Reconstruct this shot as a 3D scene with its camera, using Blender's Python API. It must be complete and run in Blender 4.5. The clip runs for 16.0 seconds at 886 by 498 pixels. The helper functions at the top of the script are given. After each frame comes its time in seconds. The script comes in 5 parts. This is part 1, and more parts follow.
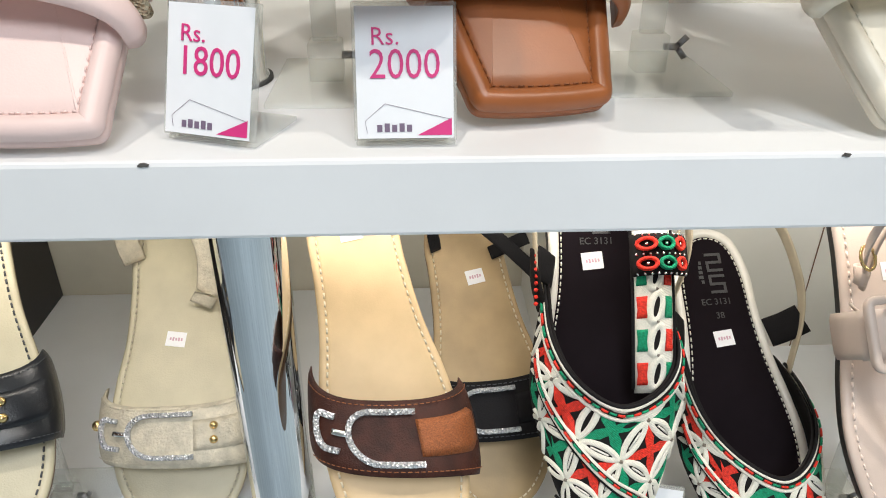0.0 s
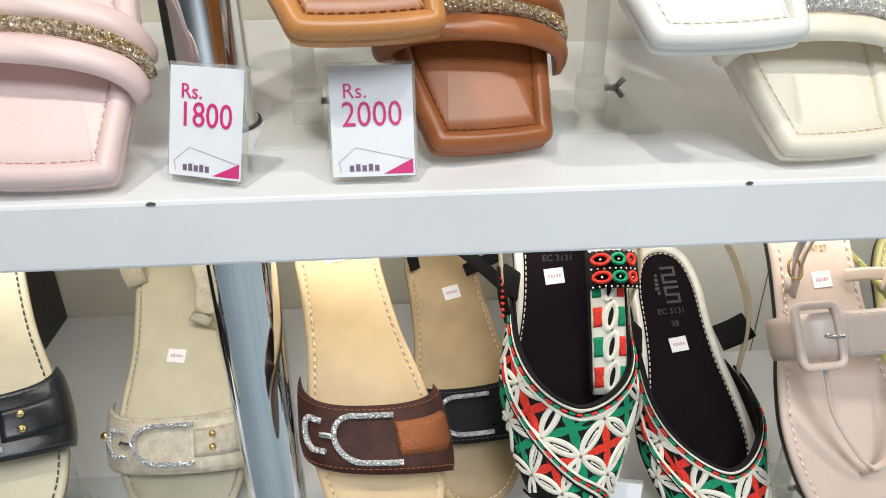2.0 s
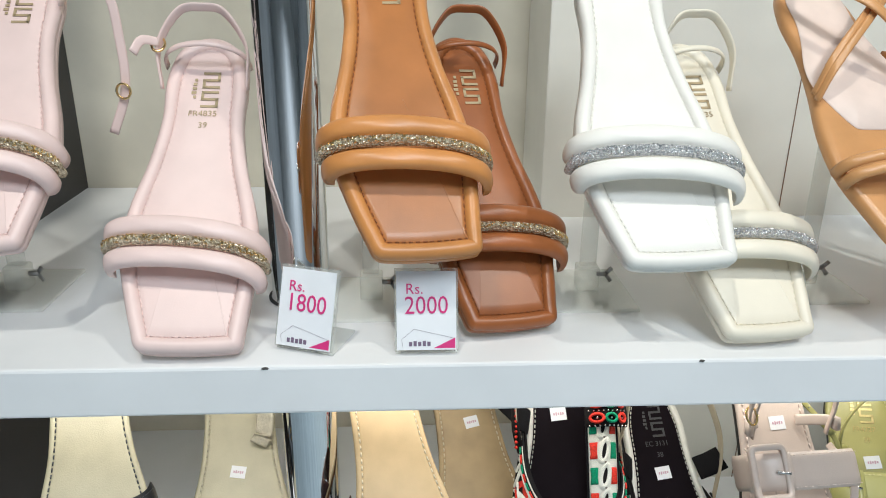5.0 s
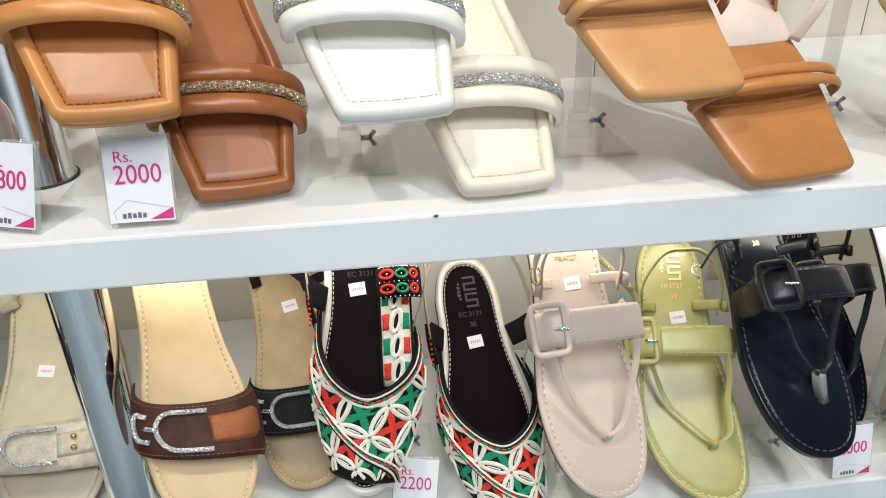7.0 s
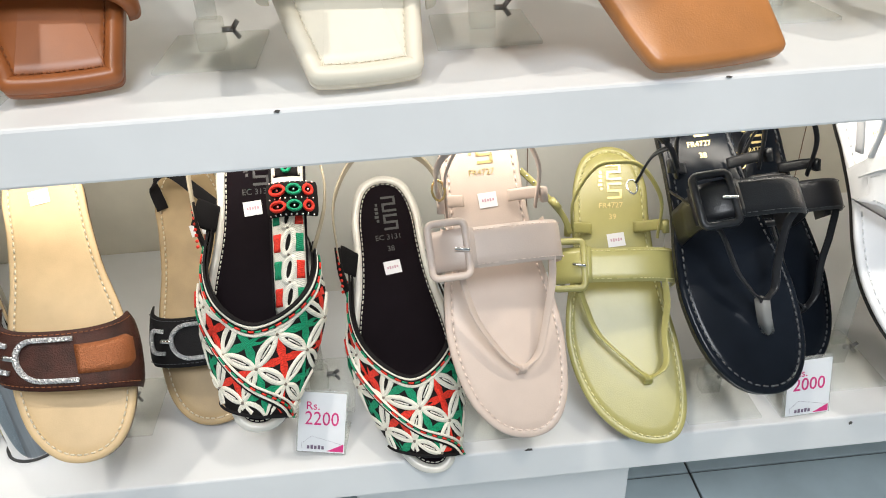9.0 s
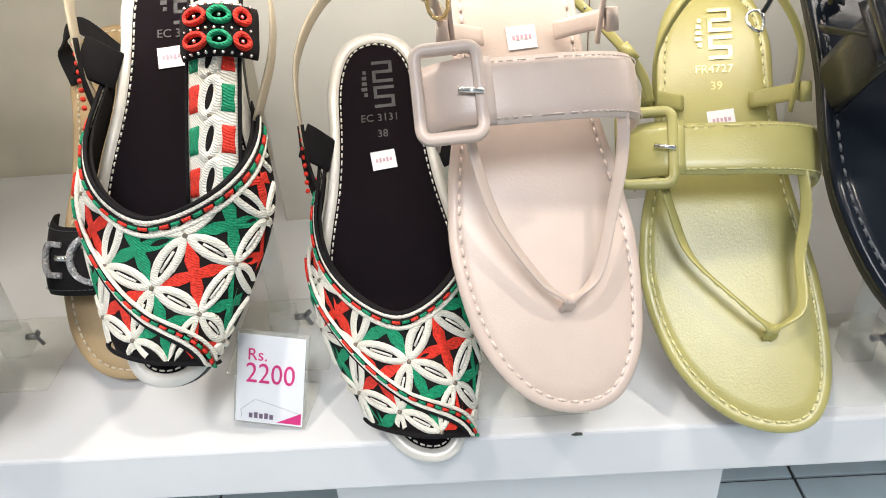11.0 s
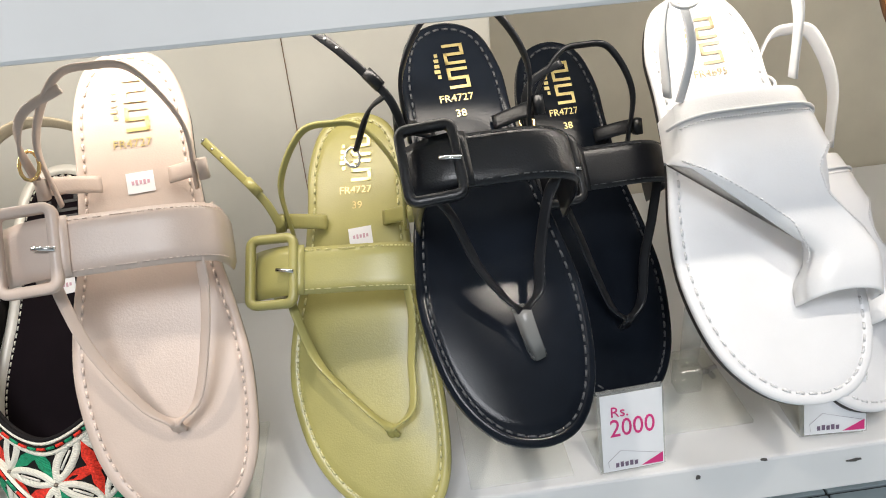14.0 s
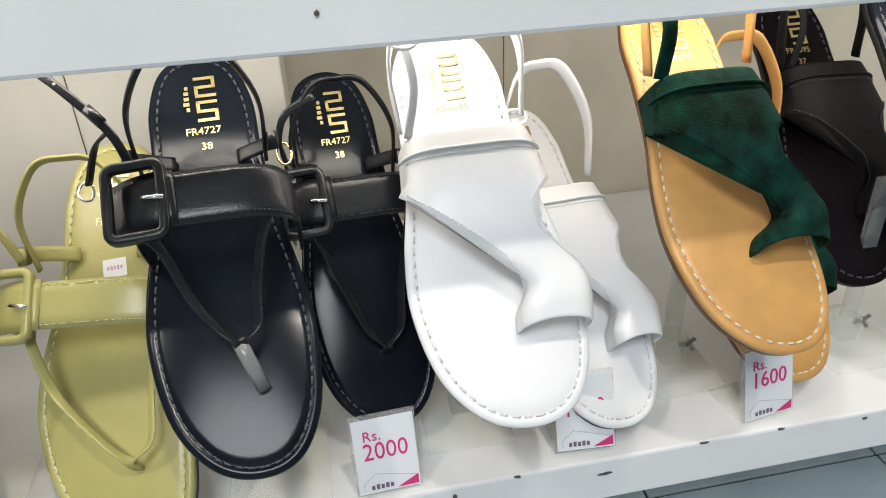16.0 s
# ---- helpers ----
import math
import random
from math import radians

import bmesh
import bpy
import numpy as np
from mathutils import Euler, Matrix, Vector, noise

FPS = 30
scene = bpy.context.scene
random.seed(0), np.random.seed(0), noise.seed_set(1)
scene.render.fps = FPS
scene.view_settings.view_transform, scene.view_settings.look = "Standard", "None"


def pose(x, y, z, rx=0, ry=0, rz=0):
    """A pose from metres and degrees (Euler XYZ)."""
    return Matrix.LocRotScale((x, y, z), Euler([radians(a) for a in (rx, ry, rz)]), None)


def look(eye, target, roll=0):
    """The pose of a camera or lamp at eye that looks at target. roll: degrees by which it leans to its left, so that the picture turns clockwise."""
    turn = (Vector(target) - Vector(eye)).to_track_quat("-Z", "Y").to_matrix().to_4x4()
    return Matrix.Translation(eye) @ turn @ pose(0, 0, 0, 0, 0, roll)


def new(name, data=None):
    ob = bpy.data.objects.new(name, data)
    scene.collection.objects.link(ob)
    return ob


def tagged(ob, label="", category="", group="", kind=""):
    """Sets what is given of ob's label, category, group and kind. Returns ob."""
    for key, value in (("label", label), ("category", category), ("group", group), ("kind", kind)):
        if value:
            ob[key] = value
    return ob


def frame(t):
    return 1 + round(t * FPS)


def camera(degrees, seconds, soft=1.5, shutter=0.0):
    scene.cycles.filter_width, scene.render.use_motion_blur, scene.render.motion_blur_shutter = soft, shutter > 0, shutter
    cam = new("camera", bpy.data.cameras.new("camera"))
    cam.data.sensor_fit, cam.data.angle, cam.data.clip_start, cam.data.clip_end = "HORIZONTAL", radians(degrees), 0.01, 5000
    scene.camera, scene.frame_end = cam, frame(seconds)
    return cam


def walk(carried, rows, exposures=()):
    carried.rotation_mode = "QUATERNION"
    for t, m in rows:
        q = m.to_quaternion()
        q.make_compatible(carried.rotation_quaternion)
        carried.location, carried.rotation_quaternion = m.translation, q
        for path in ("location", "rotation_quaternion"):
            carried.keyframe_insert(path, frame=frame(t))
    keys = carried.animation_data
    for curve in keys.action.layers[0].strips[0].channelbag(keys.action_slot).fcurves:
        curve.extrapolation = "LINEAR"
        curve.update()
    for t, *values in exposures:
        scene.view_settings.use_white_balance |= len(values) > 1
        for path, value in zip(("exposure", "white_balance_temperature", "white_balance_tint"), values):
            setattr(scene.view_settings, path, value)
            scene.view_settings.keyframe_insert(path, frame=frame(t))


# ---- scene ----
cam = camera(61.9, 16.0, soft=1.0)
# seconds, place in metres, Euler angles in degrees
PATH = [
    (0, 0.0026, -0.2917, 0.7727, 60.56, -0.31, -2.80),
    (0.5, 0.0330, -0.3003, 0.7619, 59.64, 0.33, -5.18),
    (1, 0.0445, -0.3125, 0.7691, 60.09, 0.33, -5.73),
    (1.5, 0.0387, -0.3232, 0.7781, 60.20, -0.09, -5.70),
    (2, 0.0155, -0.3391, 0.8020, 61.76, 0.50, -3.70),
    (2.5, -0.0001, -0.3497, 0.8255, 63.31, -0.07, -2.57),
    (3, -0.0066, -0.3656, 0.8420, 65.24, -0.44, -2.59),
    (3.5, -0.0143, -0.3861, 0.8671, 67.25, -0.39, -1.91),
    (3.7, -0.0169, -0.3963, 0.8726, 68.18, -0.62, -2.04),
    (5.8, 0.0063, -0.4558, 0.9109, 69.58, 0.48, -4.87),
    (6, 0.0189, -0.4553, 0.9040, 68.73, 0.75, -5.96),
    (6.5, 0.0835, -0.4480, 0.8842, 64.93, 1.29, -9.04),
    (7, 0.1477, -0.4481, 0.8622, 62.31, 1.24, -7.07),
    (7.5, 0.1984, -0.4368, 0.8498, 60.17, 1.25, -4.58),
    (8, 0.2217, -0.4329, 0.8362, 58.18, 1.43, -4.37),
    (8.5, 0.2346, -0.4263, 0.8324, 58.27, 1.51, -5.64),
    (9, 0.2594, -0.4085, 0.8054, 57.84, 2.56, -5.20),
    (9.5, 0.2879, -0.3542, 0.7477, 57.35, 3.18, -3.91),
    (10, 0.2971, -0.3094, 0.6743, 57.63, 3.80, -2.02),
    (10.2, 0.2947, -0.2934, 0.6479, 57.34, 3.26, -0.95),
    (12.3, 0.3047, -0.2486, 0.6266, 57.25, 4.95, 0.14),
    (12.5, 0.3137, -0.2507, 0.6325, 57.26, 4.49, -0.50),
    (13, 0.3541, -0.2643, 0.6437, 59.15, 3.30, -2.08),
    (13.5, 0.4178, -0.2751, 0.6650, 59.71, 5.61, -4.44),
    (14, 0.4747, -0.2845, 0.6792, 60.20, 4.25, -6.54),
    (14.5, 0.5152, -0.2960, 0.6928, 61.41, 2.91, -8.29),
    (15, 0.5470, -0.3034, 0.6995, 61.78, 2.71, -9.63),
    (15.5, 0.5671, -0.3062, 0.6889, 61.43, 2.73, -10.11),
    (16, 0.5935, -0.3038, 0.6926, 60.21, 2.27, -11.16),
]
walk(cam, [(t, pose(*place)) for t, *place in PATH], [(0.0, 0.10, 6450, 10), (2.5, 0.02, 6400, 10), (3.5, -0.02, 6400, 8), (6.0, -0.10, 5950, 6), (6.5, -0.02, 6150, 8), (7.0, 0.04, 6450, 8), (8.5, 0.06, 6500, 10), (10.0, 0.26, 6500, 10), (12.5, 0.34, 6450, 18), (13.0, 0.30, 6450, 18), (13.5, 0.12, 6600, 16), (14.5, -0.02, 6550, 10), (16.0, -0.02, 6500, 10)])

# ---- world and lights ----
world = bpy.data.worlds.new("shop_air")
world.use_nodes = True
world.node_tree.nodes["Background"].inputs[0].default_value = (0.80, 0.90, 1.0, 1)
world.node_tree.nodes["Background"].inputs[1].default_value = 0.5
scene.world = world


def lamp(name, kind, m, power, colour, size=0.1, spread=None):
    data = bpy.data.lights.new(name, kind)
    data.energy, data.color = power, colour
    if kind == "AREA":
        data.shape, data.size = "DISK", size
    else:
        data.shadow_soft_size = size
    if kind == "SPOT":
        data.spot_size, data.spot_blend = radians(spread), 0.6
    ob = new(name, data)
    ob.matrix_world = m
    return ob


WARM, COOL = (1.0, 0.93, 0.82), (0.93, 0.965, 1.0)
lamp("ceiling_spot", "SPOT", look((-0.48, -0.78, 2.60), (0.0, 0.05, 0.5)), 64, WARM, 0.045, 60)
lamp("ceiling_spot", "SPOT", look((1.02, -0.80, 2.60), (0.6, 0.05, 0.4)), 60, WARM, 0.045, 60)
lamp("ceiling_panel", "AREA", look((0.3, -1.8, 2.60), (0.3, -1.4, 0.0)), 48, COOL, 1.0)

strip_light = bpy.data.lights.new("shelf_strip_light", "AREA")
strip_light.shape, strip_light.size, strip_light.size_y, strip_light.energy, strip_light.color = "RECTANGLE", 2.6, 0.02, 3.5, (1.0, 0.93, 0.82)
new("shelf_strip_light", strip_light).matrix_world = look((0.35, 0.135, 0.611), (0.35, 0.25, 0.3))

# ---- materials ----


def mat(name, colour, rough=0.5, metal=0.0, vary=0.06, scale=60.0, bump=0.05, bump_scale=900.0, coat=0.0, sheen=0.0, alt=None, spec=0.5):
    """A surface with broad tone changes and fine relief."""
    m = bpy.data.materials.new(name)
    m.use_nodes = True
    t = m.node_tree
    b = t.nodes["Principled BSDF"]
    b.inputs["Roughness"].default_value = rough
    b.inputs["Metallic"].default_value = metal
    b.inputs["Coat Weight"].default_value = coat
    b.inputs["Sheen Weight"].default_value = sheen
    b.inputs["Specular IOR Level"].default_value = spec
    co = t.nodes.new("ShaderNodeTexCoord")
    n1 = t.nodes.new("ShaderNodeTexNoise")
    n1.inputs["Scale"].default_value, n1.inputs["Detail"].default_value = scale, 6
    t.links.new(co.outputs["Object"], n1.inputs["Vector"])
    mix = t.nodes.new("ShaderNodeMix")
    mix.data_type = "RGBA"
    lo = alt or tuple(c * (1 - vary * 2) for c in colour)
    hi = tuple(min(1, c * (1 + vary)) for c in colour)
    mix.inputs["A"].default_value, mix.inputs["B"].default_value = (*lo, 1), (*hi, 1)
    ramp = t.nodes.new("ShaderNodeMapRange")
    ramp.inputs["From Min"].default_value, ramp.inputs["From Max"].default_value = 0.3, 0.7
    t.links.new(n1.outputs["Fac"], ramp.inputs["Value"])
    t.links.new(ramp.outputs["Result"], mix.inputs["Factor"])
    t.links.new(mix.outputs["Result"], b.inputs["Base Color"])
    n2 = t.nodes.new("ShaderNodeTexNoise")
    n2.inputs["Scale"].default_value, n2.inputs["Detail"].default_value = bump_scale, 3
    t.links.new(co.outputs["Object"], n2.inputs["Vector"])
    bp = t.nodes.new("ShaderNodeBump")
    bp.inputs["Strength"].default_value, bp.inputs["Distance"].default_value = bump, 0.002
    t.links.new(n2.outputs["Fac"], bp.inputs["Height"])
    t.links.new(bp.outputs["Normal"], b.inputs["Normal"])
    return m


def clear(name, tint=(1, 1, 1), rough=0.05, haze=0.05):
    """Clear plastic sheet: light passes straight through, the gloss grows towards grazing view."""
    m = bpy.data.materials.new(name)
    m.use_nodes = True
    t = m.node_tree
    t.nodes.remove(t.nodes["Principled BSDF"])
    a, g, f, k, x, d, y = (t.nodes.new("ShaderNode" + n) for n in ("BsdfTransparent", "BsdfGlossy", "LayerWeight", "MapRange", "MixShader", "BsdfDiffuse", "MixShader"))
    a.inputs["Color"].default_value = (*tint, 1)
    g.inputs["Roughness"].default_value = rough
    d.inputs["Color"].default_value = (0.86, 0.87, 0.85, 1)
    y.inputs["Fac"].default_value = haze
    k.inputs["To Min"].default_value, k.inputs["To Max"].default_value = 0.03, 0.35
    f.inputs["Blend"].default_value = 0.25
    t.links.new(f.outputs["Facing"], k.inputs["Value"])
    t.links.new(k.outputs["Result"], x.inputs["Fac"])
    t.links.new(a.outputs["BSDF"], y.inputs[1])
    t.links.new(d.outputs["BSDF"], y.inputs[2])
    t.links.new(y.outputs["Shader"], x.inputs[1])
    t.links.new(g.outputs["BSDF"], x.inputs[2])
    t.links.new(x.outputs["Shader"], t.nodes["Material Output"].inputs["Surface"])
    return m


def threaded(m, scale=330):
    """Turns a material's fine relief into rows of laid thread."""
    t = m.node_tree
    w = t.nodes.new("ShaderNodeTexWave")
    w.inputs["Scale"].default_value, w.inputs["Distortion"].default_value, w.inputs["Detail"].default_value = scale, 2.5, 1
    w.bands_direction = "DIAGONAL"
    co, bp = t.nodes["Texture Coordinate"], t.nodes["Bump"]
    t.links.new(co.outputs["Object"], w.inputs["Vector"])
    t.links.new(w.outputs["Fac"], bp.inputs["Height"])
    bp.inputs["Strength"].default_value, bp.inputs["Distance"].default_value = 0.5, 0.0010
    return m


SHELF = mat("white_laminate", (0.80, 0.81, 0.82), 0.32, vary=0.03, scale=9, bump=0.02, bump_scale=300)
WALL = mat("beige_wall_panel", (0.69, 0.65, 0.54), 0.45, vary=0.09, scale=8, bump=0.05, bump_scale=200)
PILLAR = mat("pale_pillar_laminate", (0.78, 0.765, 0.70), 0.40, vary=0.05, scale=8, bump=0.04, bump_scale=200)
ROOM = mat("shop_plaster", (0.42, 0.42, 0.42), 0.7, scale=3)
SHOPWALL = mat("grey_shop_wall", (0.50, 0.52, 0.54), 0.7, scale=3)
DARKWALL = mat("black_side_panel", (0.018, 0.016, 0.016), 0.35, scale=12)
FLOOR = mat("grey_floor_tile", (0.52, 0.61, 0.65), 0.18, vary=0.10, scale=8)
GROUT = mat("dark_grout", (0.05, 0.05, 0.05), 0.8)
CHROME = mat("chrome", (0.80, 0.82, 0.84), 0.04, 1.0, vary=0.02, scale=20, bump=0.0)
STEEL = mat("screw_steel", (0.35, 0.35, 0.35), 0.3, 1.0)
GOLD = mat("gold_metal", (0.85, 0.62, 0.28), 0.2, 1.0)
SILVER = mat("silver_metal", (0.85, 0.85, 0.85), 0.18, 1.0)
ACRYLIC = clear("clear_acrylic", (0.955, 0.962, 0.945), 0.08, 0.17)
SLEEVE = clear("cloudy_sleeve_plastic", (0.55, 0.57, 0.57), 0.15, 0.25)
PAPER = mat("white_tag_paper", (0.83, 0.85, 0.88), 0.3, vary=0.02, scale=40, bump=0.0)
PINK_INK = mat("magenta_ink", (0.66, 0.035, 0.21), 0.5, bump=0)
GREY_INK = mat("grey_violet_ink", (0.18, 0.13, 0.20), 0.5, bump=0)
STICKER = mat("white_sticker", (0.86, 0.85, 0.86), 0.5, vary=0.02, bump=0)
STICKER_INK = mat("faded_pink_ink", (0.62, 0.38, 0.45), 0.5, bump=0)
OUTSOLE = mat("dark_rubber_outsole", (0.02, 0.018, 0.016), 0.6)
TAN_EDGE = mat("brown_outsole", (0.16, 0.07, 0.025), 0.5)


def stones(name, a, b):
    """Closely set small glass stones on a band."""
    m = bpy.data.materials.new(name)
    m.use_nodes = True
    t = m.node_tree
    p = t.nodes["Principled BSDF"]
    p.inputs["Metallic"].default_value, p.inputs["Roughness"].default_value = 0.6, 0.18
    co = t.nodes.new("ShaderNodeTexCoord")
    v = t.nodes.new("ShaderNodeTexVoronoi")
    v.inputs["Scale"].default_value = 620
    t.links.new(co.outputs["Object"], v.inputs["Vector"])
    mix = t.nodes.new("ShaderNodeMix")
    mix.data_type = "RGBA"
    mix.inputs["A"].default_value, mix.inputs["B"].default_value = (*a, 1), (*b, 1)
    sep = t.nodes.new("ShaderNodeSeparateColor")
    t.links.new(v.outputs["Color"], sep.inputs["Color"])
    t.links.new(sep.outputs["Red"], mix.inputs["Factor"])
    t.links.new(mix.outputs["Result"], p.inputs["Base Color"])
    bp = t.nodes.new("ShaderNodeBump")
    bp.inputs["Strength"].default_value, bp.inputs["Distance"].default_value = 1.0, 0.002
    t.links.new(v.outputs["Distance"], bp.inputs["Height"])
    t.links.new(bp.outputs["Normal"], p.inputs["Normal"])
    return m


STONE_SILVER = stones("silver_rhinestones", (0.55, 0.56, 0.58), (1.0, 1.0, 1.0))
STONE_GOLD = stones("gold_rhinestones", (0.42, 0.32, 0.20), (1.0, 0.90, 0.68))


# ---- mesh helpers ----


def part(name, bm, material, parent=None, label="", smooth=True):
    me = bpy.data.meshes.new(name)
    bmesh.ops.recalc_face_normals(bm, faces=bm.faces)
    if smooth:
        for fc in bm.faces:
            fc.smooth = True
    bm.to_mesh(me)
    bm.free()
    me.materials.append(material)
    ob = new(name, me)
    ob.parent = parent
    ob.visible_shadow = material is not ACRYLIC
    return tagged(ob, label)


def thing(name, m, label, category, group="", kind=""):
    ob = new(name)
    ob.empty_display_size = 0.02
    ob.matrix_world = m
    return tagged(ob, label, category, group, kind)


def box(bm, x0, x1, y0, y1, z0, z1, bevel=0.0):
    g = bmesh.ops.create_cube(bm, size=1.0, matrix=Matrix.Translation(((x0 + x1) / 2, (y0 + y1) / 2, (z0 + z1) / 2)) @ Matrix.Diagonal((x1 - x0, y1 - y0, z1 - z0, 1)))
    if bevel:
        edges = list({e for v in g["verts"] for e in v.link_edges})
        bmesh.ops.bevel(bm, geom=edges, offset=bevel, segments=2, affect="EDGES", profile=0.5)
    return bm


def block(name, x0, x1, y0, y1, z0, z1, material, parent=None, label="", bevel=0.0):
    return part(name, box(bmesh.new(), x0, x1, y0, y1, z0, z1, bevel), material, parent, label, smooth=False)


def grid(bm, rows, closed_u=False, closed_v=False):
    """Faces between rows of points."""
    vs = [[bm.verts.new(p) for p in r] for r in rows]
    n, m = len(vs), len(vs[0])
    for i in range(n if closed_u else n - 1):
        for j in range(m if closed_v else m - 1):
            bm.faces.new((vs[i][j], vs[(i + 1) % n][j], vs[(i + 1) % n][(j + 1) % m], vs[i][(j + 1) % m]))
    return vs


def spline(pts, n=8, closed=False):
    """A smooth curve through points."""
    p = [Vector(q) for q in pts]
    k, out = len(p), []
    for i in range(k if closed else k - 1):
        a, b, c, d = (p[(i - 1) % k] if closed or i else p[0] * 2 - p[1]), p[i], p[(i + 1) % k], (p[(i + 2) % k] if closed or i + 2 < k else p[-1] * 2 - p[-2])
        for j in range(n):
            t = j / n
            out.append(0.5 * (2 * b + (c - a) * t + (2 * a - 5 * b + 4 * c - d) * t * t + (3 * b - a - 3 * c + d) * t ** 3))
    if not closed:
        out.append(p[-1])
    return out


def sweep(bm, pts, wide, thick, side=None, closed=False, seg=10):
    """A strap, cord or rod of oval section along points; side gives the direction of its width."""
    n, rows, last = len(pts), [], Vector((0, 0, 1))
    for i, p in enumerate(pts):
        d = (pts[(i + 1) % n] - pts[i - 1]) if closed or 0 < i < n - 1 else (pts[1] - pts[0] if i == 0 else pts[-1] - pts[-2])
        d = d.normalized()
        s = Vector(side(i / max(1, n - 1))) if side else (last - d * last.dot(d))
        s = (s - d * s.dot(d)).normalized()
        last = s
        u = d.cross(s)
        row = []
        for k in range(seg):
            a = 2 * math.pi * k / seg
            ca, sa = math.cos(a), math.sin(a)
            e = 0.55
            row.append(p + s * (wide / 2 * math.copysign(abs(ca) ** e, ca)) + u * (thick / 2 * math.copysign(abs(sa) ** e, sa)))
        rows.append(row)
    vs = grid(bm, rows, closed_u=closed, closed_v=True)
    if not closed:
        bm.faces.new(vs[0])
        bm.faces.new(vs[-1])
    return bm


def shell(bm, fn, ns, nq, thick, puff=None):
    """A sheet fn(s, q) with thickness and rounded edges; puff(s, q) raises it."""
    S, Q = np.linspace(0, 1, ns), np.linspace(0, 1, nq)
    P = [[Vector(fn(s, q)) for q in Q] for s in S]
    top, low = [], []
    for i in range(ns):
        a, b = [], []
        for j in range(nq):
            ds = P[min(i + 1, ns - 1)][j] - P[max(i - 1, 0)][j]
            dq = P[i][min(j + 1, nq - 1)] - P[i][max(j - 1, 0)]
            nr = ds.cross(dq).normalized()
            if nr.z < -0.2:
                nr = -nr
            edge = 1 - abs(2 * Q[j] - 1) ** 8 * 0.6
            a.append(P[i][j] + nr * (thick * edge + (puff(S[i], Q[j]) if puff else 0)))
            b.append(P[i][j])
        top.append(a)
        low.append(b)
    rows = [top[i] + low[i][::-1] for i in range(ns)]
    vs = grid(bm, rows, closed_v=True)
    bm.faces.new(vs[0])
    bm.faces.new(vs[-1])
    return bm


def words(text, size, m, material, parent, name="writing", lift=0.0003, bold=0.0):
    """Flat letters as a mesh, in the plane of m, centred."""
    cu = bpy.data.curves.new(name, "FONT")
    cu.body, cu.size, cu.align_x, cu.align_y, cu.extrude, cu.offset, cu.resolution_u = text, size, "CENTER", "CENTER", lift, bold, 3
    tmp = new("tmp", cu)
    me = bpy.data.meshes.new_from_object(tmp.evaluated_get(bpy.context.evaluated_depsgraph_get()))
    bpy.data.objects.remove(tmp)
    me.transform(m)
    me.materials.clear()
    me.materials.append(material)
    ob = tagged(new(name, me), kind="stuff")
    ob.parent = parent
    return ob


# ---- the room ----
ZU, ZL = 0.652, 0.300


def setting(ob, label, category):
    return tagged(ob, label, category, kind="structure")


setting(block("ground", -2.5, 3.2, -2.8, 0.75, -0.06, -0.004, GROUT), "dark grout bed under the shop floor tiles", "floor")
setting(block("ceiling", -2.5, 3.2, -2.8, 0.75, 2.7, 2.8, ROOM), "plain pale grey shop ceiling with spots", "ceiling")
setting(block("wall_south", -2.5, 3.2, -2.9, -2.8, 0, 2.7, SHOPWALL), "plain grey shop wall opposite the shelves", "wall")
setting(block("wall_west", -2.6, -2.5, -2.8, 0.75, 0, 2.7, SHOPWALL), "plain grey shop side wall", "wall")
setting(block("wall_east", 3.2, 3.3, -2.8, 0.75, 0, 2.7, SHOPWALL), "plain grey shop side wall", "wall")
setting(block("wall_north", -2.5, 3.2, 0.455, 0.75, 0, 2.7, WALL), "beige grey laminate back wall behind the shelves", "wall")
setting(block("wall_pillar", 0.135, 0.572, 0.322, 0.452, 0, 2.7, PILLAR, bevel=0.002), "boxed pale pillar standing forward of the back wall", "wall pillar")
setting(block("side_panel", -0.420, -0.402, 0.10, 0.453, 0.0, 1.6, DARKWALL), "glossy black upright panel that ends the niche", "side panel")
setting(block("support_panel", 0.19, 0.474, 0.104, 0.318, 0, 0.258, SHELF, bevel=0.002), "white laminate support box under the lower shelf", "shelf support")
# wall panel joints
setting(block("trim", 0.4030, 0.4036, 0.3210, 0.3225, 0.29, 2.0, TAN_EDGE), "thin dark joint between two wall panels", "wall joint")
setting(block("trim", 0.8000, 0.8006, 0.4540, 0.456, 0.29, 2.0, TAN_EDGE), "thin dark joint between two wall panels", "wall joint")


def shelf(name, z, front, thick, label):
    ob = block(name, -1.5, 2.4, front, 0.4535, z - thick, z, SHELF, bevel=0.0022)
    return setting(ob, label, "shelf")


shelf("shelf_upper", ZU, 0.0, 0.0375, "thick white laminate shelf with a chipped front edge")
shelf("shelf_lower", ZL, 0.0485, 0.040, "thick white laminate shelf with scuffed front edge")

CHIP = mat("dark_chip", (0.09, 0.085, 0.08), 0.8, bump=0.3)


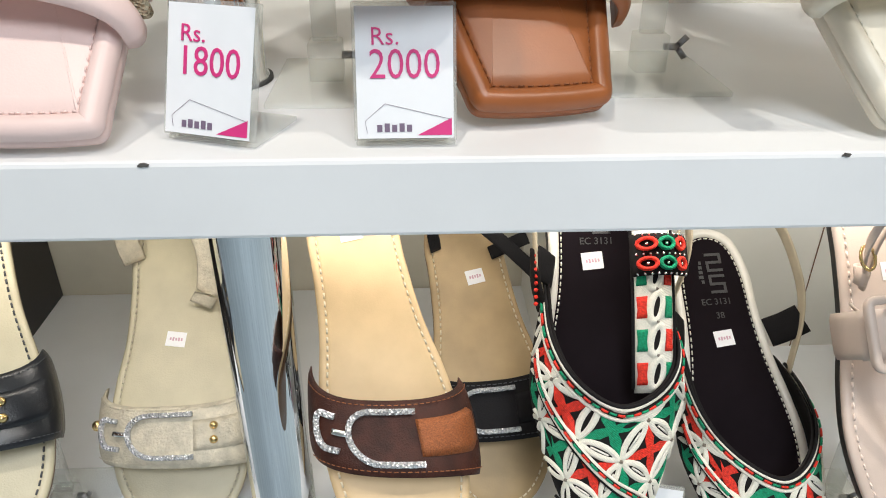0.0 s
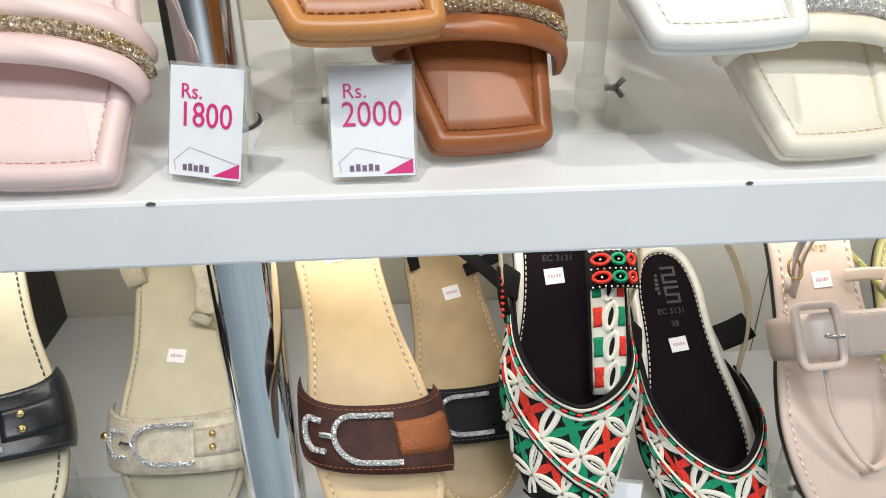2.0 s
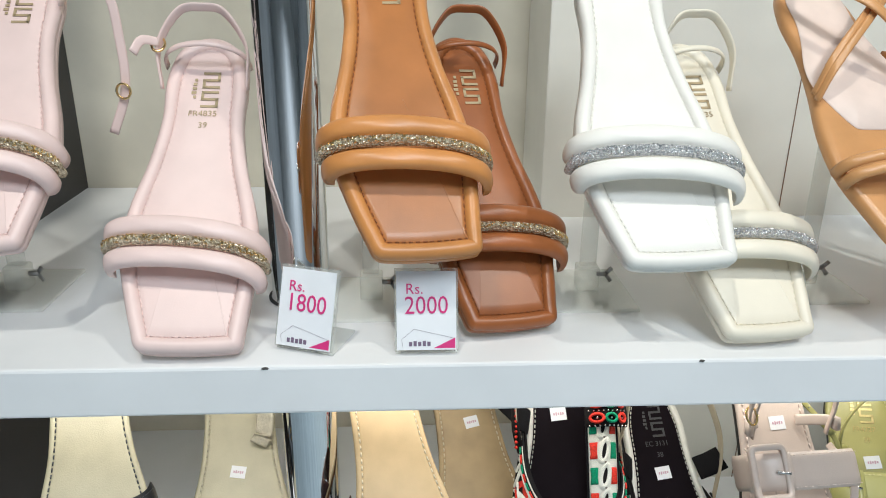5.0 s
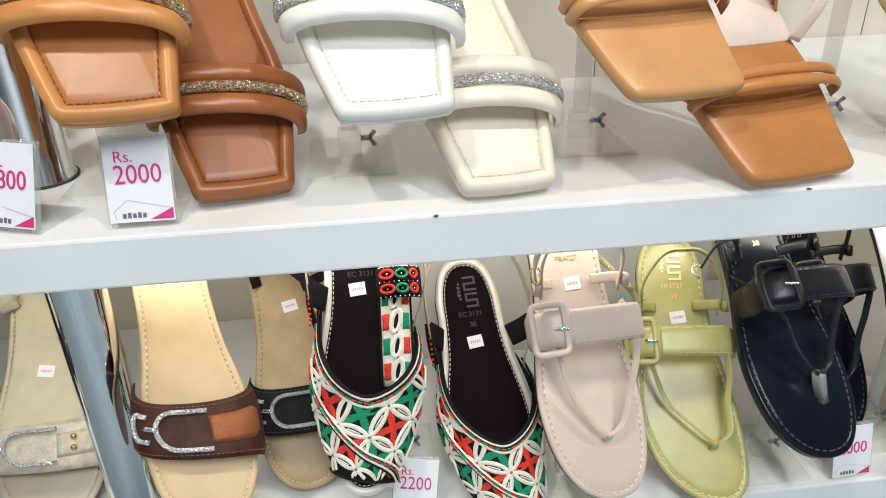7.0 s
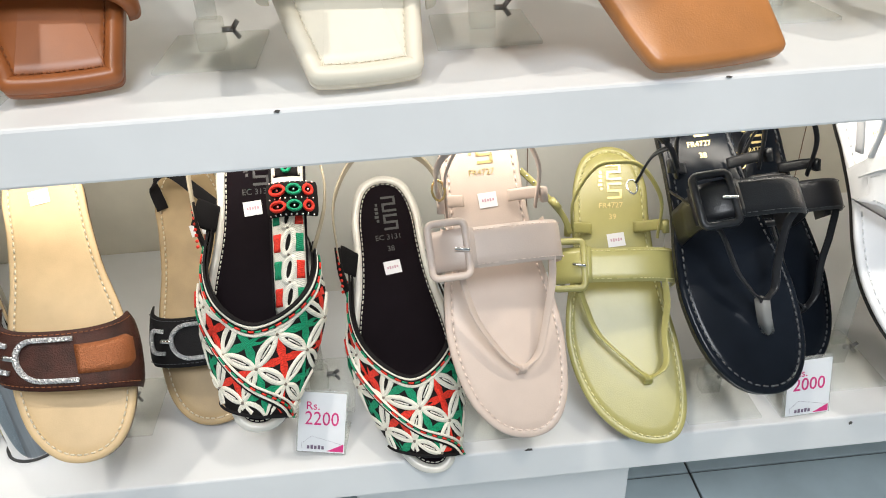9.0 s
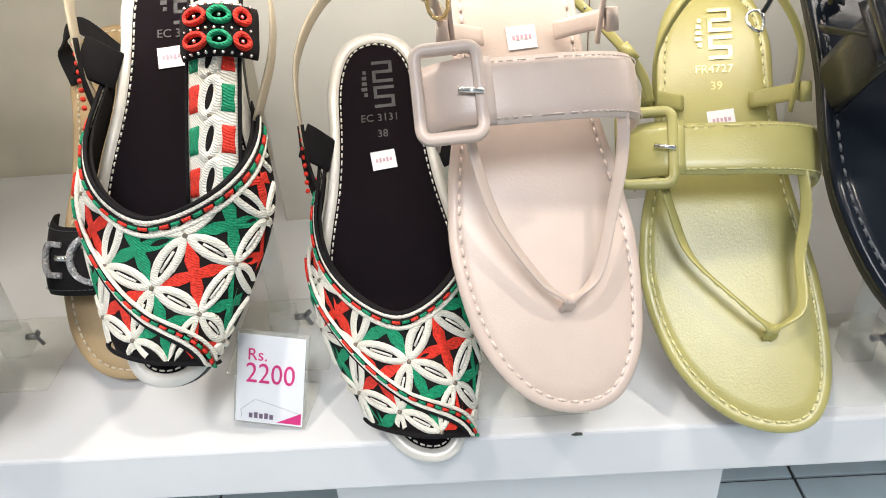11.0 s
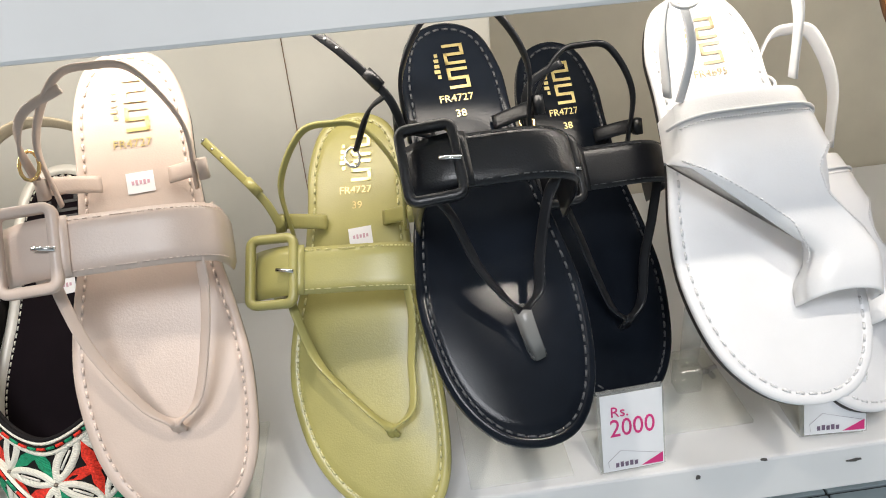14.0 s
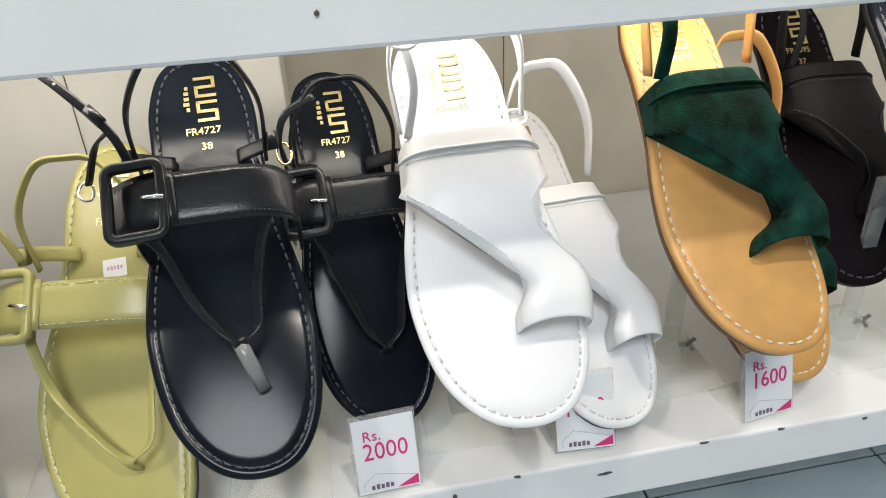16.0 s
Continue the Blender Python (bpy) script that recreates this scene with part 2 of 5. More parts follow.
def chip(x, z, front, w, h, seed):
    rnd = random.Random(seed)
    bm = bmesh.new()
    n = 9
    ring = [bm.verts.new((x + w / 2 * math.cos(2 * math.pi * i / n) * rnd.uniform(0.5, 1.1), front - 0.0006, z - h / 2 + h / 2 * math.sin(2 * math.pi * i / n) * rnd.uniform(0.5, 1.1))) for i in range(n)]
    bm.faces.new(ring)
    back = [bm.verts.new(v.co + Vector((0, 0.0012, 0))) for v in ring]
    bm.faces.new(back[::-1])
    for i in range(n):
        bm.faces.new((ring[i], ring[(i + 1) % n], back[(i + 1) % n], back[i]))
    return setting(part("edge_chip", bm, CHIP, None, "", smooth=False), "small dark chip in the shelf's front edge", "chip")


for i, (x, z, fr, w, h) in enumerate([(-0.108, ZU, 0, 0.005, 0.0022), (0.194, ZU, 0, 0.0045, 0.0018), (0.46, ZU, 0, 0.004, 0.0012), (0.356, ZL, 0.0485, 0.008, 0.0025), (0.70, ZL, 0.0485, 0.006, 0.002), (0.765, ZL - 0.012, 0.0485, 0.012, 0.003), (0.90, ZL, 0.0485, 0.007, 0.002), (0.655, ZL - 0.006, 0.0485, 0.005, 0.005), (0.84, ZL, 0.0485, 0.01, 0.0018), (0.97, ZL - 0.004, 0.0485, 0.006, 0.003), (0.60, ZU - 0.02, 0, 0.003, 0.003)]):
    chip(x, z, fr, w, h, i)


def chrome_pole(x, y, z0, z1, label):
    t = thing("chrome_pole", pose(x, y, z0), label, "pole", "chrome shelf poles")
    r, bm = 0.0235, bmesh.new()
    prof = [(r + 0.0012, 0.0), (r + 0.0012, 0.003), (r, 0.0045), (r, z1 - z0 - 0.001)]
    grid(bm, [[Vector((a * math.cos(2 * math.pi * k / 64), a * math.sin(2 * math.pi * k / 64), h)) for k in range(64)] for a, h in prof], closed_v=True)
    part("tube", bm, CHROME, t, "polished chrome steel tube")
    bm = bmesh.new()
    grid(bm, [[Vector((a * math.cos(2 * math.pi * k / 48), a * math.sin(2 * math.pi * k / 48), h)) for k in range(48)] for a, h in [(r, 0.0002), (r + 0.003, 0.0002), (r + 0.003, 0.002), (r, 0.002)]], closed_v=True)
    part("foot_ring", bm, GROUT, t, "black rubber foot ring")
    return t


chrome_pole(-0.098, 0.118, ZL, ZU - 0.0376, "polished chrome tube holding up the upper shelf")
chrome_pole(-0.098, 0.118, ZU, 1.7, "polished chrome tube rising from the upper shelf")


# ---- price tags ----


def price_tag(x, y, z, yaw, price, lean=19, w=0.0415, h=0.0560, label="", roll=0):
    t = thing("price_tag", pose(x, y, z + 0.0006 + w / 2 * abs(math.sin(radians(roll))), 0, roll, yaw), label or "white Rs. %s price card in a clear acrylic holder" % price, "price tag", "price tags")
    up = pose(0, 0, 0.0028, 90 - lean, 0, 0)
    bm = box(bmesh.new(), -w / 2 - 0.0015, w / 2 + 0.0015, 0, h + 0.002, -0.0016, 0.0016, 0.0004)
    bm.transform(up)
    part("front_plate", bm, ACRYLIC, t, "clear acrylic plate", smooth=False)
    bm = bmesh.new()
    box(bm, -w / 2 - 0.001, w / 2 + 0.001, 0.001, h * 0.72, 0, 0.002, 0.0004)
    part("foot_plate", bm, ACRYLIC, t, "clear acrylic foot", smooth=False)
    bm = box(bmesh.new(), -w / 2, w / 2, 0.001, h, 0.0021, 0.0024)
    bm.transform(up)
    card = part("card", bm, PAPER, t, "white printed price card", smooth=False)
    f = up @ pose(0, 0, 0.0027)
    words("Rs.", 0.0105, f @ pose(-w * 0.20, h * 0.775, 0), PINK_INK, card, bold=-0.00005)
    words(price, 0.0158, f @ Matrix.Translation((0, h * 0.565, 0)) @ Matrix.Diagonal((0.98, 1.12, 1, 1)), PINK_INK, card, bold=-0.00005)
    bm = bmesh.new()
    tri = [bm.verts.new(f @ Vector(p)) for p in ((w * 0.12, 0.0022, 0), (w * 0.48, 0.0022, 0), (w * 0.48, h * 0.17, 0))]
    bm.faces.new(tri)
    part("corner_mark", bm, PINK_INK, card, "magenta corner triangle", smooth=False)
    bm = bmesh.new()
    for a, b in (((-w * .21, h * .28), (w * .47, h * .16)), ((-w * .21, h * .28), (-w * .42, h * .15)), ((-w * .42, h * .15), (-w * .40, h * .06))):
        sweep(bm, [f @ Vector((*a, 0)), f @ Vector((*b, 0))], 0.0002, 0.0002, seg=4)
    part("hairline", bm, GREY_INK, card, smooth=False)
    bm = bmesh.new()
    for n, (hh, ww) in enumerate(((0.0030, 0.0022), (0.0036, 0.0022), (0.0030, 0.0022), (0.0036, 0.0022), (0.0030, 0.0022))):
        x0 = -w * 0.27 + n * 0.0032
        bmesh.ops.create_cube(bm, size=1, matrix=f @ Matrix.Translation((x0, h * 0.085 + hh / 2 - 0.001, 0)) @ Matrix.Diagonal((ww, hh, 0.0002, 1)))
    part("brand_mark", bm, GREY_INK, card, "small grey violet printed mark", smooth=False)
    return t


price_tag(0.0020, 0.0130, ZU, 0, "2000")
price_tag(-0.0840, 0.0185, ZU, -20, "1800")
price_tag(0.1700, 0.0640, ZL, -7, "2200", lean=24, roll=6)
price_tag(0.6120, 0.0540, ZL, 3, "2000", lean=14)
price_tag(0.7530, 0.0590, ZL, -4, "1600", lean=20)
price_tag(0.8950, 0.0600, ZL, 8, "1600", lean=14)


# ---- acrylic stands ----


def stand(x, y, z, base_w, base_d, height, yaw=0):
    """Base plate, two upright strips, a clamp block with a wing screw; the top carries a sole."""
    t = thing("shoe_stand", pose(x, y, z + 0.0006, 0, 0, yaw), "clear acrylic shoe stand with a small wing screw", "shoe stand", "acrylic shoe stands")
    part("base_plate", box(bmesh.new(), -base_w / 2, base_w / 2, 0, base_d, 0, 0.003, 0.0008), ACRYLIC, t, smooth=False)
    yc = base_d * 0.5
    part("clamp_block", box(bmesh.new(), -0.009, 0.009, yc - 0.008, yc + 0.008, 0.003, 0.024, 0.0015), ACRYLIC, t, smooth=False)
    part("upright", box(bmesh.new(), -0.0065, 0.0065, yc - 0.003, yc + 0.003, 0.0235, height, 0.0008), ACRYLIC, t, smooth=False)
    bm = bmesh.new()
    sweep(bm, [Vector((0.0085, yc, 0.016)), Vector((0.016, yc, 0.016))], 0.004, 0.004)
    screw = part("screw", bm, STEEL, t, "steel wing screw")
    bm = bmesh.new()
    sweep(bm, [Vector((0.0155, yc, 0.016)), Vector((0.020, yc - 0.002, 0.022))], 0.0035, 0.0018)
    sweep(bm, [Vector((0.0155, yc, 0.016)), Vector((0.020, yc - 0.002, 0.010))], 0.0035, 0.0018)
    part("wing", bm, STEEL, screw)
    return t


# ---- sandals ----
ROUND = [(0.04, 0), (0.52, 0.03), (0.86, 0.13), (1.0, 0.29), (0.93, 0.43), (0.77, 0.58), (0.70, 0.74), (0.68, 0.86), (0.47, 0.965), (0, 1.0), (-0.47, 0.965), (-0.68, 0.86), (-0.70, 0.74), (-0.77, 0.58), (-0.93, 0.43), (-1.0, 0.29), (-0.86, 0.13), (-0.48, 0.03)]
SQUARE = [(0.0, -0.004), (0.50, 0.0), (0.70, 0.012), (0.77, 0.06), (0.87, 0.15), (0.98, 0.28), (0.91, 0.41), (0.73, 0.55), (0.62, 0.70), (0.63, 0.84), (0.46, 0.955), (0.0, 1.0), (-0.46, 0.955), (-0.63, 0.84), (-0.62, 0.70), (-0.73, 0.55), (-0.91, 0.41), (-0.98, 0.28), (-0.87, 0.15), (-0.77, 0.06), (-0.70, 0.012), (-0.50, 0.0)]

BROAD = [(0.0, -0.004), (0.52, 0.0), (0.77, 0.010), (0.85, 0.055), (0.92, 0.15), (1.0, 0.28), (0.92, 0.41), (0.75, 0.55), (0.64, 0.70), (0.64, 0.84), (0.46, 0.955), (0.0, 1.0), (-0.46, 0.955), (-0.64, 0.84), (-0.64, 0.70), (-0.75, 0.55), (-0.92, 0.41), (-1.0, 0.28), (-0.92, 0.15), (-0.85, 0.055), (-0.77, 0.010), (-0.52, 0.0)]

POINT = [(0.03, 0), (0.37, 0.026), (0.59, 0.11), (0.85, 0.25), (1.0, 0.38), (0.92, 0.50), (0.77, 0.62), (0.70, 0.75), (0.68, 0.86), (0.47, 0.965), (0, 1.0), (-0.47, 0.965), (-0.68, 0.86), (-0.70, 0.75), (-0.77, 0.62), (-0.92, 0.50), (-1.0, 0.38), (-0.85, 0.25), (-0.59, 0.11), (-0.35, 0.026)]


class Last:
    """The plan of one sole: outline, half width and centre at a length."""

    def __init__(self, shape, L, b, a=0.0):
        self.L, self.b, self.a = L, b, a
        self.pts = [Vector((x * b + a * max(0, 1 - y / 0.5) ** 2, y * L, 0)) for x, y, _ in spline([(*p, 0) for p in shape], 6, True)]
        n = len(self.pts)
        self.nrm = []
        for i in range(n):
            d = (self.pts[(i + 1) % n] - self.pts[i - 1]).normalized()
            self.nrm.append(Vector((d.y, -d.x, 0)))
        k = max(range(n), key=lambda i: self.pts[i].y)
        yy = np.linspace(0.005 * L, 0.995 * L, 60)
        half = lambda run: np.interp(yy, *zip(*sorted((p.y, p.x) for p in run)))
        self.yy, self.right, self.left = yy, half(self.pts[:k + 1]), half(self.pts[k:] + self.pts[:1])

    def edge(self, y, side):
        return float(np.interp(y, self.yy, self.right if side > 0 else self.left))

    def ring(self, inset, z):
        q = [p - nr * inset for p, nr in zip(self.pts, self.nrm)]
        for _ in range(int(inset * 1000)):
            q = [q[i] * 0.5 + (q[i - 1] + q[(i + 1) % len(q)]) * 0.25 for i in range(len(q))]
        return [p + Vector((0, 0, z)) for p in q]

    def fill(self, inset, z0, z1, steps=8):
        """Rings that close in from an inset outline to the spine, rising softly from z0 to z1."""
        a, b = self.ring(inset, 0), self.pull(0.93, 0)
        return [[p.lerp(q, t) + Vector((0, 0, z0 + (z1 - z0) * math.sin(min(1, t * 1.6) * math.pi / 2))) for p, q in zip(a, b)] for t in np.linspace(0.06, 1, steps)]

    def pull(self, f, z):
        """The outline drawn in towards the sole's spine by a share f."""
        out = []
        for p in self.ring(0.0, 0):
            y = self.L * 0.5 + (p.y - self.L * 0.5) * (1 - f)
            c, d = (self.a * max(0, 1 - v / self.L / 0.5) ** 2 for v in (p.y, y))
            out.append(Vector((d + (p.x - c) * (1 - f), y, z)))
        return out


def cap(bm, rows):
    vs = grid(bm, rows, closed_v=True)
    c = bm.verts.new(sum((v.co for v in vs[-1]), Vector()) / len(vs[-1]))
    n = len(vs[-1])
    for i in range(n):
        bm.faces.new((vs[-1][i], vs[-1][(i + 1) % n], c))
    return vs


def stitches(last, inset, z, step, size, material, parent, y0=0.0, y1=1.0):
    """A run of short thread stitches along the outline."""
    ring = last.ring(inset, z)
    n, acc, bm, on = len(ring), 0.0, bmesh.new(), []
    dense = []
    for i in range(n):
        for k in range(6):
            dense.append(ring[i].lerp(ring[(i + 1) % n], k / 6))
    i, m = 0, len(dense)
    while i < m:
        j, d = i, 0.0
        while d < step * 0.62 and j < m:
            d += (dense[(j + 1) % m] - dense[j % m]).length
            j += 1
        a, b = dense[i % m], dense[j % m]
        if y0 * last.L <= a.y <= y1 * last.L and (b - a).length < step:
            mid = (a + b) / 2 + Vector((0, 0, size * 0.5))
            sweep(bm, [a, mid, b], size, size, seg=5)
        d = 0.0
        while d < step * 0.38 and j < m:
            d += (dense[(j + 1) % m] - dense[j % m]).length
            j += 1
        i = j
    return part("stitching", bm, material, parent, "row of thread stitches")


def base_sole(last, parent, bed, rim, thread, outsole=OUTSOLE, thick=0.009, padded=False, stitch=0.0052, thread_size=0.0011):
    """Outsole, rolled rim, footbed and stitches. The footbed's top lies at z = 0."""
    bm = bmesh.new()
    cap(bm, [last.ring(0.0015, -thick * 0.45), last.ring(0.0005, -thick * 0.55), last.ring(0.0005, -thick), last.pull(0.3, -thick), last.pull(0.9, -thick)])
    sole = part("outsole", bm, outsole, parent, "thin rubber outsole")
    bm = bmesh.new()
    if padded:
        w, r = 0.0112, 0.0054
        rows = [last.ring(w / 2 - w / 2 * math.cos(a), -0.0015 + r * math.sin(a) * (1.15 if a > 0 else 1)) for a in np.linspace(-2.2, 3.0, 14)]
        grid(bm, rows, closed_v=True)
        part("rim", bm, rim, parent, "soft padded rolled rim")
        bm = bmesh.new()
        cap(bm, [last.ring(0.0092, -0.002), last.ring(0.0102, 0.0006), last.ring(0.0116, 0.0018), *last.fill(0.0116, 0.0018, 0.0032)])
        part("footbed", bm, bed, parent, "padded leather footbed")
        stitches(last, 0.0112, 0.0014, stitch, thread_size, thread, parent)
    else:
        cap(bm, [last.ring(0.0012, -thick * 0.5), last.ring(0.0, -thick * 0.42), last.ring(0.0, -0.0018), last.ring(0.0007, -0.0006), last.ring(0.0022, 0.0002), last.ring(0.0050, 0.0003), last.ring(0.0056, -0.0002), last.ring(0.0064, 0.0003), *last.fill(0.0064, 0.0003, 0.0016)])
        part("footbed", bm, bed, parent, "smooth footbed with a grooved edge")
        stitches(last, 0.0055, 0.0001, stitch, thread_size, thread, parent)
    return sole


def arch(last, y0, y1, high, out=0.002, power=0.75, low=-0.002):
    """A sheet over the foot between the edges y0(s) and y1(s), s from left to right."""
    def fn(s, q):
        f0, f1 = (y0(s) if callable(y0) else y0), (y1(s) if callable(y1) else y1)
        y = (f0 + (f1 - f0) * q) * last.L
        l, r = last.edge(y, -1) - out, last.edge(y, 1) + out
        a = (s - 0.5) * math.pi
        h = high(q) if callable(high) else high
        return Vector(((l + r) / 2 + (r - l) / 2 * math.sin(a), y, low + (h - low) * max(0.0, math.cos(a)) ** power))
    return fn


def strip(bm, fn, path, wide, thick, lift=0.0006, n=30, side=None):
    """A trim laid along a path (s, q) on a sheet."""
    pts = []
    for k in range(n):
        s, q = path(k / (n - 1))
        p, e = fn(s, q), 1e-3
        nr = (fn(min(1, s + e), q) - fn(max(0, s - e), q)).cross(fn(s, min(1, q + e)) - fn(s, max(0, q - e))).normalized()
        if nr.z < -0.2:
            nr = -nr
        pts.append(p + nr * lift)
    sweep(bm, pts, wide, thick, side=side, seg=8)
    return bm


def sticker(parent, x, y, w=0.0155, h=0.0125, turn=4, z=0.0019):
    m = pose(x, y, z, 0, 0, turn)
    bm = box(bmesh.new(), -w / 2, w / 2, -h / 2, h / 2, 0, 0.0003)
    bm.transform(m)
    st = part("sticker", bm, STICKER, parent, "small white paper sticker", smooth=False)
    bm = bmesh.new()
    for k in range(5):
        bmesh.ops.create_cube(bm, size=1, matrix=m @ Matrix.Translation((-0.0043 + k * 0.0022, 0, 0.0004)) @ Matrix.Diagonal((0.0014, 0.0022 + 0.0008 * (k % 2), 0.0002, 1)))
    part("print", bm, STICKER_INK, st, "faded pink printed marks", smooth=False)
    return st


def emblem(parent, last, material, code="", number="", y=0.86, z=0.0021, s=1.0):
    """The stamped mark on the heel: plain strokes, with the code and size below."""
    bm = bmesh.new()
    L, rx, ry, w = last.L, 0.0056 * s, 0.0066 * s, 0.0011 * s
    cx = 0.0042 * s
    for c, flip in ((0.0090, -1), (-0.0090, 1)):
        p = [(flip, 1), (-flip, 1), (-flip, 0), (flip, 0), (flip, -1), (-flip, -1)]
        for (x0, y0), (x1, y1) in zip(p, p[1:]):
            X, Y = sorted((cx + x0 * rx, cx + x1 * rx)), sorted((y * L + c * s + y0 * ry, y * L + c * s + y1 * ry))
            box(bm, X[0] - w, X[1] + w, Y[0] - w, Y[1] + w, z - 0.0002, z)
    for n, tall in enumerate((0.0022, 0.0030, 0.0032, 0.0038, 0.0022)):
        box(bm, -0.0065 * s - tall * s, -0.0065 * s, y * L + (0.0078 - n * 0.0040) * s, y * L + (0.0104 - n * 0.0040) * s, z - 0.0002, z)
    mk = tagged(part("stamped_mark", bm, material, parent, "stamped metallic strokes", smooth=False), kind="stuff")
    if code:
        words(code, 0.0072 * s, pose(0.0, (y - 0.085) * L, z), material, mk, lift=0.0001)
    if number:
        words(number, 0.0072 * s, pose(0.001, (y - 0.125) * L, z), material, mk, lift=0.0001)
    return mk


def sling(parent, last, material, y0, top, rise, wide=0.007, thick=0.0022, z0=0.004, label="thin ankle strap"):
    """A strap from one side round behind the heel to the other."""
    l, r = last.edge(y0 * last.L, -1), last.edge(y0 * last.L, 1)
    pts = spline([(l - 0.001, y0 * last.L, z0), (l * 1.05, (y0 * 0.5 + top * 0.5) * last.L, z0 + rise * 0.55), (l * 0.55, (top * 0.93 + y0 * 0.07) * last.L, z0 + rise * 0.95), (0, top * last.L, z0 + rise), (r * 0.55, (top * 0.93 + y0 * 0.07) * last.L, z0 + rise * 0.95), (r * 1.05, (y0 * 0.5 + top * 0.5) * last.L, z0 + rise * 0.55), (r + 0.001, y0 * last.L, z0)], 8)
    bm = sweep(bmesh.new(), pts, wide, thick, side=lambda t: (0, 0.25, 1))
    return part("ankle_strap", bm, material, parent, label)


def buckle(parent, x, y, z, w, h, material, turn=0, bar=0.0032, tilt=0):
    m = pose(x, y, z, 0, tilt, turn)
    r = 0.0045
    c = [(sx * (w / 2 - r) + r * math.cos(u), sy * (h / 2 - r) + r * math.sin(u)) for sx, sy, u0 in ((1, 1, 0), (-1, 1, 0.5), (-1, -1, 1), (1, -1, 1.5)) for u in np.linspace(u0, u0 + 0.5, 5) * math.pi]
    bm = sweep(bmesh.new(), [m @ Vector((a, b, 0)) for a, b in c], bar, bar * 0.9, side=lambda t: m.to_3x3() @ Vector((0, 0, 1)), closed=True, seg=10)
    return part("buckle", bm, material, parent, "square covered buckle")


def put(name, xyz, turns, label, group=""):
    """A sandal at its toe, turned by yaw, incline and roll."""
    yaw, inc, roll = turns
    m = Matrix.Translation(xyz) @ Euler((0, 0, radians(yaw))).to_matrix().to_4x4() @ Euler((radians(inc), 0, 0)).to_matrix().to_4x4() @ Euler((0, radians(roll), 0)).to_matrix().to_4x4()
    return thing(name, m, label, "sandal", group)


def padded_slide(xyz, turns, L, b, a, rim, bed, gems, thread, label, heel=True, mark=None, code="", number="", slope=0.05):
    """Square-toed slide with a double padded strap and a rhinestone cord."""
    t = put("padded_sandal", xyz, turns, label, "padded square-toed sandals")
    last = Last(SQUARE, L, b, a)
    base_sole(last, t, bed, rim, thread, outsole=rim, thick=0.010, padded=True, stitch=0.0042, thread_size=0.0008)
    fold = lambda s, q: 0.0046 * math.sqrt(max(0.0, 1 - (2 * q - 1) ** 2)) + 0.0002 * math.sin(31 * s + 7 * q)
    slant = lambda base: lambda s: base + 0.014 * math.sin(math.pi * s) + slope * (0.5 - s)
    low = arch(last, slant(0.184), slant(0.240), 0.022, out=0.003, power=0.6)
    part("front_strap", shell(bmesh.new(), low, 40, 12, 0.002, fold), rim, t, "padded rolled strap")
    up = arch(last, slant(0.264), slant(0.320), 0.027, out=0.003, power=0.6)
    part("rear_strap", shell(bmesh.new(), up, 40, 12, 0.002, fold), rim, t, "padded rolled strap")
    mid = arch(last, slant(0.239), slant(0.266), 0.0262, out=0.0046, power=0.6)
    cord = part("rhinestone_cord", shell(bmesh.new(), mid, 60, 10, 0.002, lambda s, q: 0.0038 * math.sqrt(max(0.0, 1 - (2 * q - 1) ** 2))), gems, t, "glittering rhinestone cord")
    rnd = random.Random(5)
    bm = bmesh.new()
    for n in range(150):
        s0, q0 = 0.03 + 0.94 * rnd.random(), rnd.uniform(0.15, 0.85)
        p = mid(s0, q0)
        bmesh.ops.create_icosphere(bm, subdivisions=1, radius=rnd.uniform(0.0006, 0.0009), matrix=Matrix.Translation(p + Vector((0.0050 * (2 * s0 - 1) ** 3, 0, 0.0030 + 0.0028 * math.sqrt(1 - (2 * q0 - 1) ** 2)))))
    tagged(part("rhinestone", bm, SILVER if gems is STONE_SILVER else GOLD, cord, "loose-set sparkling stones", smooth=False), kind="stuff")
    if heel:
        sling(t, last, rim, 0.80, 0.99, 0.036, 0.0075)
        fn = arch(last, 0.885, 0.905, 0.028, out=0.003)
        part("instep_strap", shell(bmesh.new(), fn, 24, 5, 0.002), rim, t, "narrow strap over the heel")
        if rim is PINK:
            e = last.edge(0.89 * L, -1)
            ring = [Vector((e * 1.12 + 0.0050 * math.cos(u), 0.895 * L + 0.0065 * math.sin(u), 0.026)) for u in np.linspace(0, 2 * math.pi, 15)[:-1]]
            part("strap_buckle", sweep(bmesh.new(), ring, 0.0018, 0.0018, closed=True), GOLD, t, "tiny gold buckle")
            tail = spline([(e * 1.10, 0.90 * L, 0.027), (e * 1.45, 0.885 * L, 0.034), (e * 1.62, 0.84 * L, 0.034)], 6)
            part("strap_end", sweep(bmesh.new(), tail, 0.0070, 0.0020, side=lambda u: (0, 0.9, 0.4)), rim, t, "loose strap end")
    if mark:
        emblem(t, last, mark, code, number, y=0.80, z=0.0037)
    return t, last


